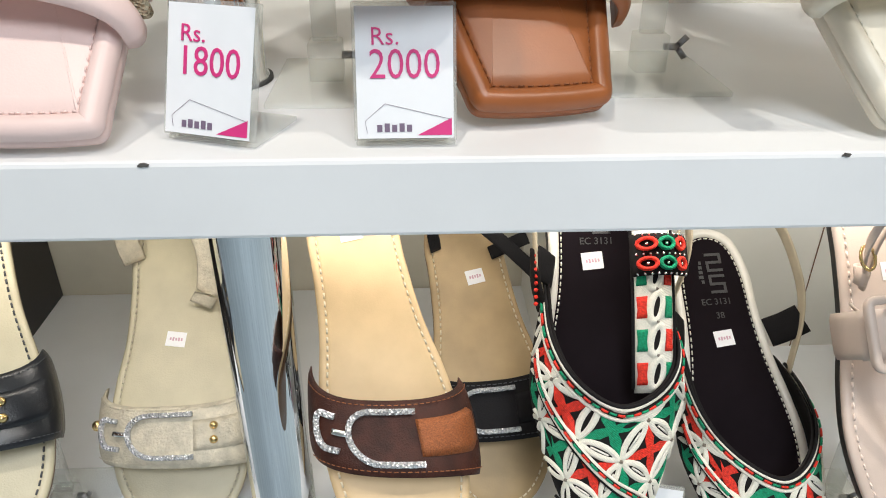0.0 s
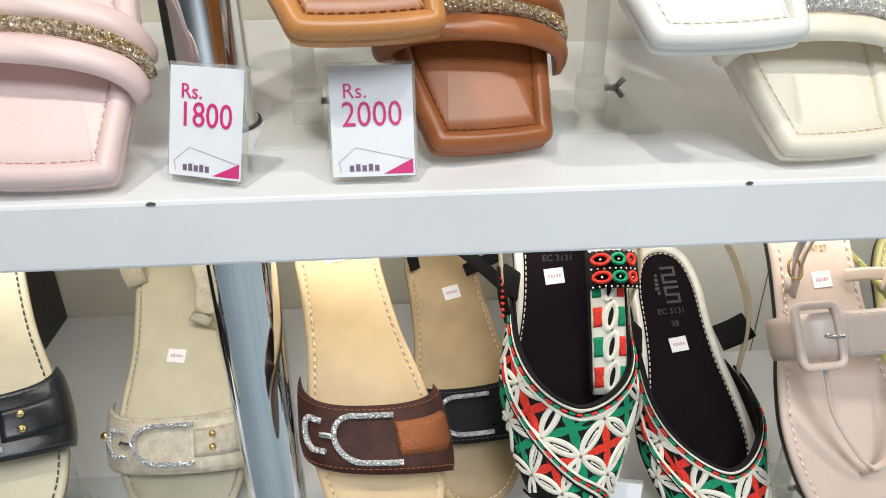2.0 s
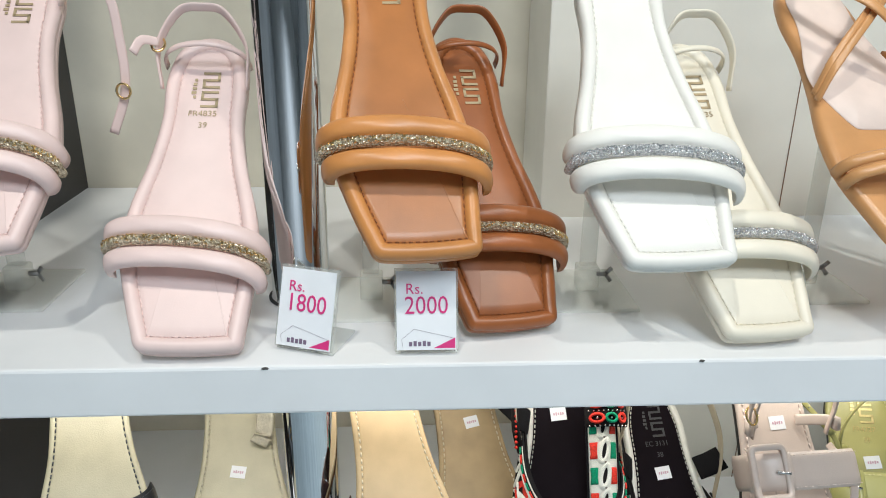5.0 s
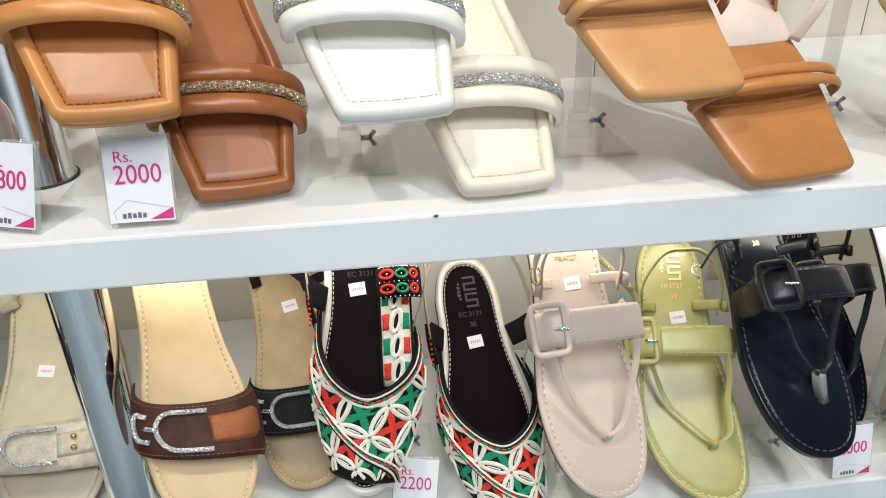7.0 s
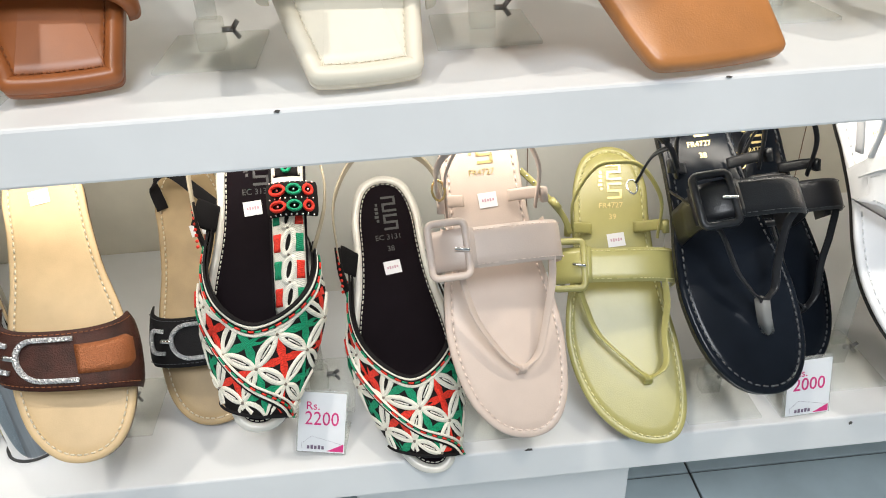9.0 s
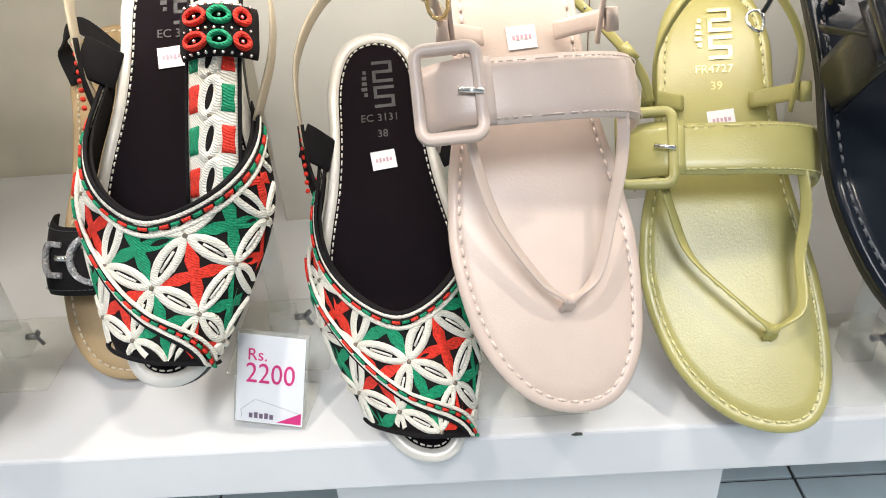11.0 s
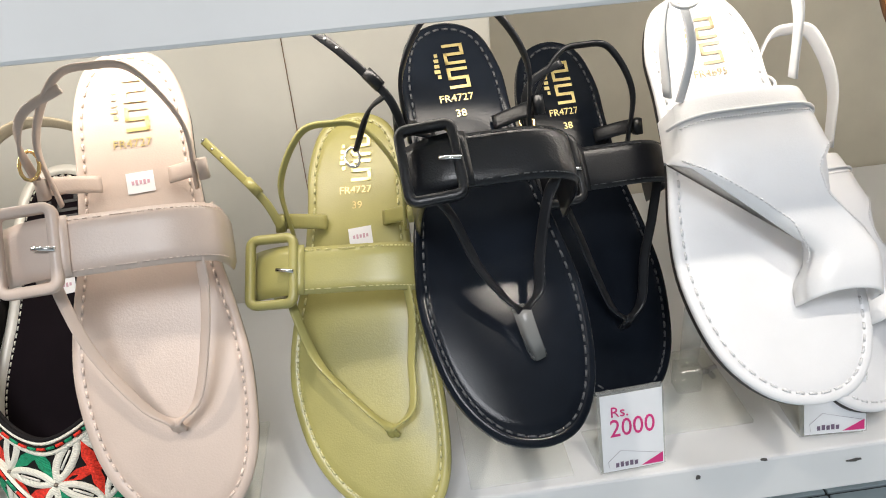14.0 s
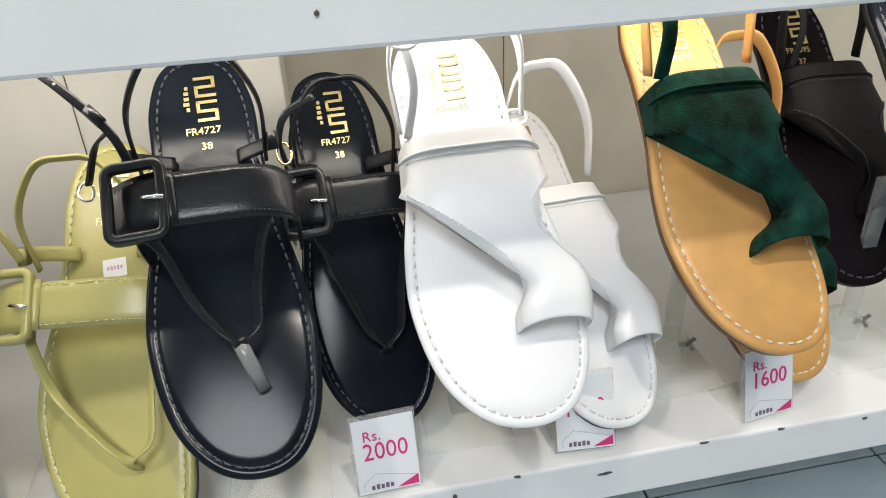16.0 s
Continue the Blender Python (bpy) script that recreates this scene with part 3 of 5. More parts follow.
def buckle_slide(xyz, turns, L, b, a, strap, bed, thread, label, edge_thread=None, shine=None, studs=False, back=None, slope=0.05, shift=0.0):
    """Flat slide with one wide strap that carries a rhinestone horseshoe."""
    t = put("slide", xyz, turns, label, "horseshoe buckle slides")
    last = Last(ROUND, L, b, a)
    base_sole(last, t, bed, bed, thread, outsole=TAN_EDGE, thick=0.009, stitch=0.0046, thread_size=0.0013)
    fn = arch(last, lambda s: shift + slope * (0.5 - s) + 0.198 + 0.038 * abs(2 * s - 1) ** 2, lambda s: shift + slope * (0.5 - s) + 0.374 + 0.088 * min(1.0, abs(2 * s - 0.9)) ** 2.4, 0.026, out=0.0045, power=0.62)
    part("strap", shell(bmesh.new(), fn, 44, 14, 0.0026), strap, t, "wide leather strap with stitched edges")
    for q in (0.07, 0.93):
        bm = bmesh.new()
        for k in range(34):
            s0 = 0.06 + 0.88 * k / 34
            strip(bm, fn, lambda u, s0=s0: (s0 + 0.016 * u, q), 0.0006, 0.0006, 0.0029, n=3)
        tagged(part("strap_stitching", bm, edge_thread or thread, t, "fine edge stitching"), kind="stuff")
    # horseshoe and small ring
    def horse(c, w, h):
        """A bow open to the right: lower arm, round end, upper arm."""
        def at(u):
            if u < 0.3:
                return c[0] + w * (1 - u / 0.3), c[1] - h
            if u > 0.7:
                return c[0] + w * (u - 0.7) / 0.3, c[1] + h
            v = (u - 0.3) / 0.4 * math.pi
            return c[0] - 0.62 * w * math.sin(v), c[1] - h * math.cos(v)
        return at
    for name, c, w, h, wide in (("horseshoe", (0.405, 0.50), 0.165, 0.34, 0.0056), ("small_ring", (0.185, 0.50), 0.065, 0.22, 0.0036)):
        bm = strip(bmesh.new(), fn, horse(c, w, h), wide, 0.004, 0.0046, n=34, side=None)
        part(name, bm, STONE_SILVER, t, "rhinestone studded metal bow")
    bm = strip(bmesh.new(), fn, lambda u: (0.235 + 0.07 * u, 0.52), 0.0045, 0.004, 0.005, n=5)
    part("link", bm, SILVER, t, "small metal link")
    tab = lambda s, q: fn(0.57 + 0.41 * s, 0.26 + 0.48 * q) + Vector((0, 0, 0.0027))
    part("tab", shell(bmesh.new(), tab, 16, 6, 0.0014), shine or strap, t, "metallic folded tab")
    if studs:
        for q in (0.40, 0.62):
            bm = bmesh.new()
            p = fn(0.66, q) + Vector((0, 0, 0.005))
            bmesh.ops.create_uvsphere(bm, u_segments=14, v_segments=8, radius=0.0032, matrix=Matrix.Translation(p))
            part("stud", bm, GOLD, t, "round gold stud")
        bm = bmesh.new()
        bmesh.ops.create_uvsphere(bm, u_segments=14, v_segments=8, radius=0.0042, matrix=Matrix.Translation(fn(0.05, 0.5) + Vector((-0.002, 0, 0.004))))
        part("stud", bm, GOLD, t, "round gold stud")
    if back:
        route = [(-0.9, 0.83, 0.004), (-1.0, 0.91, 0.024), (-0.45, 0.985, 0.040), (0.30, 0.95, 0.040), (0.72, 0.83, 0.028), (0.70, 0.71, 0.016), (0.52, 0.66, 0.010)] if back is CHAMPAGNE else [(-0.75, 0.82, 0.004), (-0.80, 0.90, 0.022), (-0.30, 0.91, 0.040), (0.45, 0.80, 0.046), (1.15, 0.69, 0.044), (1.75, 0.60, 0.036)]
        pts = spline([(x * last.edge(0.8 * L, 1), y * L, z) for x, y, z in route], 8)
        part("ankle_strap", sweep(bmesh.new(), pts, 0.019 if back is CHAMPAGNE else 0.0115, 0.0022, side=lambda u: (0.35, 0.75, 0.35)), back, t, "slack ankle strap")
        if back is not CHAMPAGNE:
            e = last.edge(0.8 * L, 1)
            part("side_tab", sweep(bmesh.new(), spline([(e * 0.6, 0.79 * L, 0.003), (e * 1.05, 0.80 * L, 0.012), (e * 1.5, 0.81 * L, 0.020)], 6), 0.012, 0.002, side=lambda u: (0, 1, 0.1)), back, t, "short black side tab")
    return t, last


def flat_arch(last, y0, y1, high, half, shift=0.0, low=0.002):
    """A band with a flat top and short rounded shoulders that stands over the foot."""
    def fn(s, q):
        f0, f1 = (y0(s) if callable(y0) else y0), (y1(s) if callable(y1) else y1)
        a = (s - 0.5) * math.pi
        sa, ca = math.sin(a), max(0.0, math.cos(a))
        sag = 0.0018 * math.sin(5.0 * s + 0.6)
        return Vector((shift + half * math.copysign(abs(sa) ** 0.55, sa), (f0 + (f1 - f0) * q) * last.L, low + (high - low) * ca ** 0.32 + sag * ca))
    return fn


def thong(xyz, turns, L, b, a, skin, bed, thread, label, mark, code="FR4727", number="38", sleeve=None, tail=1, edge=OUTSOLE, toe=0.185, high=0.052, band=(0.495, 0.610), post_x=0.006, bow=0.84, buckle_x=None):
    """Flat thong sandal: V straps, a wide strap with a square buckle and a thin ankle strap."""
    t = put("thong_sandal", xyz, turns, label, "buckled thong sandals")
    last = Last(ROUND, L, b, a)
    base_sole(last, t, bed, skin, thread, outsole=edge, thick=0.010, stitch=0.0056, thread_size=0.0013)
    post = Vector((post_x, toe * L, 0.001))
    k = high / 0.055
    knot = post + (Vector((-0.006, 0.016, 0.019)) if sleeve else Vector((0, 0.004, 0.012)))
    for sgn in (-1, 1):
        e = last.edge(0.55 * L, sgn)
        pts = spline([post + Vector((sgn * 0.001, 0, -0.004)), knot, knot + Vector((sgn * 0.012 * (bow + 0.3), 0.012, 0.006)), Vector((knot.x * 0.4 + e * bow * 0.85, 0.345 * L, 0.030 * k)), Vector((knot.x * 0.2 + e * (0.35 + 0.65 * bow), 0.44 * L, 0.042 * k)), Vector((e * 0.96, (band[0] + 0.03) * L, 0.047 * k)), Vector((e * 1.06, 0.62 * L, 0.014))], 9)
        bm = sweep(bmesh.new(), pts, 0.0062, 0.0018, side=lambda u, sgn=sgn: (sgn * (0.75 - u * 0.2), 0.35, 0.55))
        strap = part("toe_strap", bm, skin, t, "narrow V-shaped toe strap")
        bm = bmesh.new()
        for i in range(14, len(pts) - 12, 2):
            up = Vector((sgn * 0.0022, -0.0004, 0.0016))
            sweep(bm, [pts[i] + up, pts[i].lerp(pts[i + 1], 0.9) + up], 0.0007, 0.0007, seg=5)
        tagged(part("strap_stitching", bm, thread, strap, "fine edge stitching"), kind="stuff")
    if sleeve:
        bm = sweep(bmesh.new(), [post + Vector((0.0005, -0.002, 0.001)), post.lerp(knot, 0.5), knot + Vector((-0.001, 0.004, 0.002))], 0.0115, 0.0085, seg=16)
        part("clear_sleeve", bm, sleeve, t, "clear plastic sleeve on the toe post")
    half = (last.edge(0.55 * L, 1) - last.edge(0.55 * L, -1)) / 2 + 0.0085
    mid = (last.edge(0.55 * L, 1) + last.edge(0.55 * L, -1)) / 2
    if buckle_x is not None:
        half, mid = (mid + half - buckle_x) / 1.86, (mid + half + buckle_x * 1.15) / 2.15
    fn = flat_arch(last, lambda s: band[0] - 0.006 * s, lambda s: band[1] - 0.004 * s, high, half, mid)
    part("wide_strap", shell(bmesh.new(), fn, 56, 8, 0.0028), skin, t, "wide strap with stitched edges")
    for q in (0.08, 0.92):
        bm = bmesh.new()
        for n in range(38):
            strip(bm, fn, lambda u, s0=0.10 + 0.84 * n / 38: (s0 + 0.013 * u, q), 0.0007, 0.0006, 0.0031, n=3)
        tagged(part("strap_stitching", bm, thread, t, "fine edge stitching"), kind="stuff")
    # the strap runs through the buckle and folds back under it
    p = fn(0.17, 0.5)
    bx, bz = (mid - half * 0.93 if buckle_x is None else buckle_x), high + 0.0035
    bk = buckle(t, bx, p.y, bz, 0.028, 0.041, skin, tilt=-5, bar=0.0062)
    loop = lambda s, q: Vector((bx - 0.014 + 0.034 * s, p.y + (q - 0.5) * 0.031, bz - 0.001 - 0.012 * (1 - s) ** 2.2 + 0.0012 * math.sin(s * 3.0)))
    part("strap_loop", shell(bmesh.new(), loop, 12, 6, 0.0024), skin, t, "strap end drawn through the buckle")
    bm = sweep(bmesh.new(), [Vector((bx + 0.004, p.y, bz + 0.0035)), Vector((bx + 0.015, p.y - 0.002, bz + 0.0050))], 0.0030, 0.0024)
    part("prong", bm, SILVER, bk, "short metal prong")
    sling(t, last, skin, 0.655, 0.86, 0.046, 0.0050, 0.0024, 0.020)
    for sgn in (-1, 1):
        e = last.edge(0.69 * L, sgn)
        bm = sweep(bmesh.new(), spline([(e * 0.55, 0.705 * L, 0.004), (e * 1.02, 0.70 * L, 0.016), (e * 1.25, 0.69 * L, 0.026)], 6), 0.010, 0.0022, side=lambda u: (0, 1, 0.1))
        part("side_tab", bm, skin, t, "short side tab")
        bm = sweep(bmesh.new(), [Vector((e * 1.22, 0.665 * L, 0.027)), Vector((e * 1.2, 0.70 * L, 0.032))], 0.0085, 0.006)
        part("strap_keeper", bm, skin, t, "small strap keeper")
    if tail < 0:
        e = last.edge(0.68 * L, -1)
        run = spline([(e * 1.15, 0.665 * L, 0.034), (e * 1.35, 0.72 * L, 0.046), (e * 1.9, 0.80 * L, 0.055), (e * 2.35, 0.86 * L, 0.058)], 8)
        bm = sweep(bmesh.new(), run, 0.0052, 0.0024, side=lambda u: (0.7, 0.7, 0.2))
        loose = part("loose_strap", bm, skin, t, "loose strap end")
        bm = bmesh.new()
        for q in (run[-1], run[-4], run[-7]):
            bmesh.ops.create_icosphere(bm, subdivisions=1, radius=0.0011, matrix=Matrix.Translation(q + Vector((0, 0, 0.0012))))
        part("eyelet", bm, SILVER, loose, "row of tiny metal eyelets")
        bm = sweep(bmesh.new(), [Vector((e * 1.42, 0.735 * L, 0.048)), Vector((e * 1.62, 0.765 * L, 0.0515))], 0.0085, 0.0062)
        part("strap_keeper", bm, skin, t, "small strap keeper")
        if skin is BLACK:
            tip = t.matrix_world.inverted() @ Vector((0.455, 0.130, 0.512))
            root = Vector((e * 1.35, 0.72 * L, 0.046))
            run = spline([root, root.lerp(tip, 0.45) + Vector((0, 0.006, 0.004)), tip.lerp(root, 0.12)], 8)
            end = part("hanging_strap", sweep(bmesh.new(), run, 0.0050, 0.0022, side=lambda u: (0.7, 0.7, 0.2)), skin, t, "hanging strap end")
            part("strap_buckle", sweep(bmesh.new(), [tip + Vector((0.0045 * math.cos(u), 0.0065 * math.sin(u), 0.001 * math.sin(2 * u))) for u in np.linspace(0, 2 * math.pi, 13)[:-1]], 0.0016, 0.0016, closed=True), SILVER, end, "tiny silver buckle")
    elif tail:
        e = last.edge(0.68 * L, -1)
        bm = sweep(bmesh.new(), spline([(e * 1.2, 0.68 * L, 0.030), (e * 1.3, 0.75 * L, 0.046), (e * 1.1, 0.80 * L, 0.056), (e * 0.5, 0.83 * L, 0.062)], 8), 0.0052, 0.0022, side=lambda u: (0, 1, 0.4))
        part("loose_strap", bm, skin, t, "loose strap end")
        bm = sweep(bmesh.new(), [Vector((e * 1.25 + 0.005 * math.cos(u), 0.72 * L + 0.008 * math.sin(u), 0.040)) for u in np.linspace(0, 2 * math.pi, 13)[:-1]], 0.0018, 0.0018, closed=True)
        part("strap_buckle", bm, GOLD if mark is not SILVER else SILVER, t, "tiny metal buckle")
    emblem(t, last, mark, code, number, y=0.87)
    return t, last


def toe_loop(xyz, turns, L, b, a, skin, bed, thread, label, mark, code="FR4695", number="", hand=1, rim=None):
    """Flat sandal with a broad upper that narrows to a loop round the big toe."""
    t = put("toe_loop_sandal", xyz, turns, label, "toe loop sandals")
    last = Last(ROUND, L, b, a)
    base_sole(last, t, bed, rim or bed, thread, thick=0.010, outsole=TAN_EDGE if rim else OUTSOLE, stitch=0.0064, thread_size=0.0014)
    # upper: a band over the instep that narrows, cut away on one side, to a loop round the big toe
    Q = (0.0, 0.26, 0.31, 0.40, 0.53, 0.66, 0.77, 0.84, 0.90, 1.0)
    LEFT = (-1.0, -1.0, -0.92, -0.62, -0.22, 0.10, 0.28, 0.27, 0.14, 0.10) if not rim else (-1.0, -1.0, -0.92, -0.64, -0.26, 0.06, 0.34, 0.44, 0.10, -0.04)
    RIGHT = (1.0, 0.99, 0.84, 0.58, 0.55, 0.76, 0.96, 0.97, 0.96, 0.95)
    HIGH = (0.034, 0.035, 0.035, 0.034, 0.032, 0.029, 0.026, 0.024, 0.023, 0.021)
    y_top, y_tip = 0.672, 0.205 if not rim else 0.235
    soft = lambda q, v: sum(float(np.interp(q + d, Q, v)) for d in (-0.03, -0.015, 0, 0.015, 0.03)) / 5

    def upper(s, q):
        fl, fr, hi = (soft(q, v) for v in (LEFT, RIGHT, HIGH))
        f = fl + (fr - fl) * s
        y = (y_top - 0.012 * s + (y_tip - y_top) * q) * L + 0.004 * (1 - abs(2 * s - 1) ** 2) * max(0, q - 0.8) / 0.2
        c = last.a * max(0, 1 - y / L / 0.5) ** 2
        w = (last.edge(y, 1) - last.edge(y, -1)) / 2 + 0.003
        g = min(1.0, max(0.0, (q - 0.64) / 0.26))
        g = g * g * (3 - 2 * g)
        over = 0.001 + (hi - 0.001) * max(0.0, 1 - abs(f) ** 4.6) ** 0.40
        ring = 0.002 + hi * max(0.0, 1 - abs(2 * s - 1) ** 4.5) ** 0.5
        return Vector((c + f * w * hand, y, over * (1 - g) + ring * g))
    top = part("upper", shell(bmesh.new(), upper, 40, 64, 0.0025), skin, t, "broad instep band tapering to a toe loop")
    part("piping", strip(bmesh.new(), upper, lambda u: (0.02 + 0.96 * u, 0.105), 0.0026, 0.0018, 0.0030, n=50), skin, top, "raised seam along the band")
    for e, q0, q1 in ((0.035, 0.29, 0.84), (0.965, 0.29, 0.80)):
        bm = bmesh.new()
        for n in range(34):
            strip(bm, upper, lambda u, a0=q0 + (q1 - q0) * n / 34: (e, a0 + 0.010 * u), 0.0008, 0.0008, 0.0031, n=3)
        tagged(part("edge_stitching", bm, skin if rim else thread, top, "fine edge stitching"), kind="stuff")
    bm = bmesh.new()
    for n in range(44):
        strip(bm, upper, lambda u, a0=0.06 + 0.88 * n / 44: (a0 + 0.012 * u, 0.135), 0.0007, 0.0007, 0.0030, n=3)
    tagged(part("band_stitching", bm, skin if rim else thread, top, "stitching along the seam"), kind="stuff")
    sling(t, last, skin if not rim else bed, 0.70, 0.97, 0.050, 0.010, 0.0024, 0.020)
    e = last.edge(0.7 * L, -1)
    bm = sweep(bmesh.new(), spline([(e * 0.95, 0.67 * L, 0.028), (e * 0.75, 0.76 * L, 0.046), (e * 0.8, 0.85 * L, 0.056)], 8), 0.010 if rim else 0.0055, 0.0024, side=lambda u: (1, 0.2, 0.2))
    part("buckle_strap", bm, skin, t, "upright strap with a buckle")
    bm = sweep(bmesh.new(), [Vector((e * 0.8 + 0.008 * math.cos(u), 0.85 * L + 0.006 * math.sin(u), 0.0585)) for u in np.linspace(0, 2 * math.pi, 17)[:-1]], 0.0022, 0.0022, closed=True)
    part("strap_buckle", bm, GOLD if rim else skin, t, "small round buckle")
    emblem(t, last, mark, code, number, y=0.86)
    return t, last


EMB_BASE = mat("black_embroidered_ground", (0.012, 0.010, 0.010), 0.85, spec=0.2)
THREAD_SILVER = threaded(mat("silver_white_thread", (0.88, 0.85, 0.74), 0.5, 0.0, vary=0.06, scale=900, bump=0.4, bump_scale=1500))
THREAD_RED = threaded(mat("red_thread", (0.86, 0.045, 0.025), 0.6, vary=0.2, scale=700, bump=0.7, bump_scale=1500, spec=0.25))
THREAD_GREEN = threaded(mat("green_thread", (0.008, 0.31, 0.15), 0.6, vary=0.2, scale=700, bump=0.7, bump_scale=1500, spec=0.25))
BLACK_SUEDE = mat("black_suede_lining", (0.007, 0.004, 0.006), 0.9, spec=0.15)
SILVER_LEATHER = mat("pale_silver_leather", (0.78, 0.75, 0.68), 0.35, 0.1, bump=0.08)
WEBBING = mat("gold_beige_webbing", (0.55, 0.47, 0.34), 0.5, 0.15, bump=0.3)
BLACK_ELASTIC = mat("black_elastic", (0.009, 0.008, 0.009), 0.8, bump=0.25, spec=0.2)
TRIM_DARK = mat("dark_beaded_trim", (0.10, 0.08, 0.06), 0.35, 0.4, vary=0.5, scale=700, bump=0.6, alt=(0.35, 0.30, 0.24))


def embroidered(xyz, turns, L, b, a, label, turn=0.5, hand=1, block=False, throat=0.335):
    """Peep-toe slingback whose upper is covered with cord petals and thread stars."""
    t = put("embroidered_sandal", xyz, turns, label, "embroidered slingback sandals")
    last = Last(POINT, L, b, a)
    bm = bmesh.new()
    cap(bm, [last.ring(0.0012, -0.004), last.ring(0.0, -0.006), last.ring(0.0005, -0.012), last.pull(0.3, -0.012), last.pull(0.9, -0.012)])
    part("outsole", bm, OUTSOLE, t, "black rubber outsole")
    bm = bmesh.new()
    grid(bm, [last.ring(0.004 - 0.004 * math.cos(u), -0.002 + 0.0042 * math.sin(u)) for u in np.linspace(-2.2, 3.0, 12)], closed_v=True)
    part("rim", bm, SILVER_LEATHER, t, "rolled pale silver rim")
    bm = bmesh.new()
    cap(bm, [last.ring(0.0065, -0.002), last.ring(0.0075, 0.0004), last.ring(0.009, 0.0008), last.pull(0.4, 0.001), last.pull(0.9, 0.001)])
    part("footbed", bm, BLACK_SUEDE, t, "black suede footbed")
    stitches(last, 0.0088, 0.0008, 0.0040, 0.0010, THREAD_SILVER, t)
    y0 = lambda s: 0.052 + 0.02 * (abs(s - 0.5) * 2) ** 1.6 + 0.055 * hand * (0.5 - s)
    y1 = lambda s: throat + ((0.735 if s < 0.5 else 0.615) - throat) * (abs(s - 0.5) * 2) ** 1.75
    fn = arch(last, y0, y1, lambda q: 0.020 + 0.020 * q, out=0.0015, power=0.8, low=-0.003)
    part("upper", shell(bmesh.new(), fn, 52, 22, 0.0022), EMB_BASE, t, "black ground of the embroidered upper")
    arc = 2.35 * (b + 0.0045)

    def at(p, y, lift):
        s = p / arc + 0.5
        if not 0.02 < s < 0.98:
            return None
        q = (y / L - y0(s)) / (y1(s) - y0(s))
        if not 0.02 < q < 0.97:
            return None
        e = 2e-3
        nr = (fn(s + e, q) - fn(s - e, q)).cross(fn(s, min(1, q + e)) - fn(s, q - e)).normalized()
        if nr.z < -0.2:
            nr = -nr
        return fn(s, q) + nr * (0.0022 + lift)

    cell = 0.0290
    ct, sn = math.cos(turn), math.sin(turn)
    world_of = lambda u, v: (u * ct - v * sn, u * sn + v * ct + 0.2 * L)
    petals, cores, beads, red, green, dots = (bmesh.new() for _ in range(6))
    R = range(-6, 8)
    for i in R:
        for j in R:
            for du, dv in ((1, 0), (0, 1)):
                rings = []
                for scale, fat, lift in ((1.0, 1.0, 0.0003), (0.93, 0.80, 0.0017), (0.74, 0.46, 0.0018), (0.60, 0.26, 0.0006)):
                    loop = []
                    for n in range(18):
                        ang = 2 * math.pi * n / 18
                        al, ac = 0.5 + 0.5 * scale * math.cos(ang), 0.188 * fat * math.sin(ang) * abs(math.sin(ang)) ** 0.35
                        u, v = (i + al, j + ac) if du else (i + ac, j + al)
                        loop.append(at(*world_of(u * cell, v * cell), lift))
                    rings.append(loop)
                if all(map(all, rings)):
                    grid(petals, rings, closed_v=True)
                    vs = [cores.verts.new(p) for p in rings[3]]
                    cores.faces.new(vs)
                    u, v = (i + 0.5, j) if du else (i, j + 0.5)
                    line = [at(*world_of((u + du * d) * cell, (v + dv * d) * cell), 0.0013) for d in (-0.2, 0, 0.2)]
                    sweep(beads, line, 0.0013, 0.0013, seg=5)
                else:
                    keep = [n for n in range(18) if all(r[n] for r in rings)]
                    for n in keep:
                        m = (n + 1) % 18
                        if m in keep:
                            for r0, r1 in zip(rings, rings[1:]):
                                petals.faces.new([petals.verts.new(p) for p in (r0[n], r0[m], r1[m], r1[n])])
            # star in the cell
            ring = []
            for n in range(16):
                ang = math.pi / 4 + 2 * math.pi * n / 16
                r = (0.61, 0.30, 0.13, 0.30)[n % 4]
                ring.append(at(*world_of((i + 0.5 + r * math.cos(ang)) * cell, (j + 0.5 + r * math.sin(ang)) * cell), 0.0004))
            mid = at(*world_of((i + 0.5) * cell, (j + 0.5) * cell), 0.0014)
            ring = [p for p in ring if p]
            if mid and len(ring) > 9:
                bm = red if (i + j) % 2 else green
                c = bm.verts.new(mid)
                vs = [bm.verts.new(p) for p in ring]
                for n in range(len(vs) if len(vs) == 16 else len(vs) - 1):
                    bm.faces.new((vs[n], vs[(n + 1) % len(vs)], c))
            d = at(*world_of(i * cell, j * cell), 0.0012)
            if d:
                bmesh.ops.create_icosphere(dots, subdivisions=1, radius=0.0016, matrix=Matrix.Translation(d))
    tagged(part("petal_cord", petals, THREAD_SILVER, t, "silver cord petals"), kind="stuff")
    tagged(part("petal_embroidery", cores, EMB_BASE, t, "dark cores of the petals"), kind="stuff")
    tagged(part("petal_vein", beads, SILVER_LEATHER, t, "silver thread in the petal cores"), kind="stuff")
    tagged(part("red_embroidery", red, THREAD_RED, t, "red thread stars", smooth=False), kind="stuff")
    tagged(part("green_embroidery", green, THREAD_GREEN, t, "green thread stars", smooth=False), kind="stuff")
    tagged(part("bead_trim", dots, TRIM_DARK, t, "small dark beads"), kind="stuff")
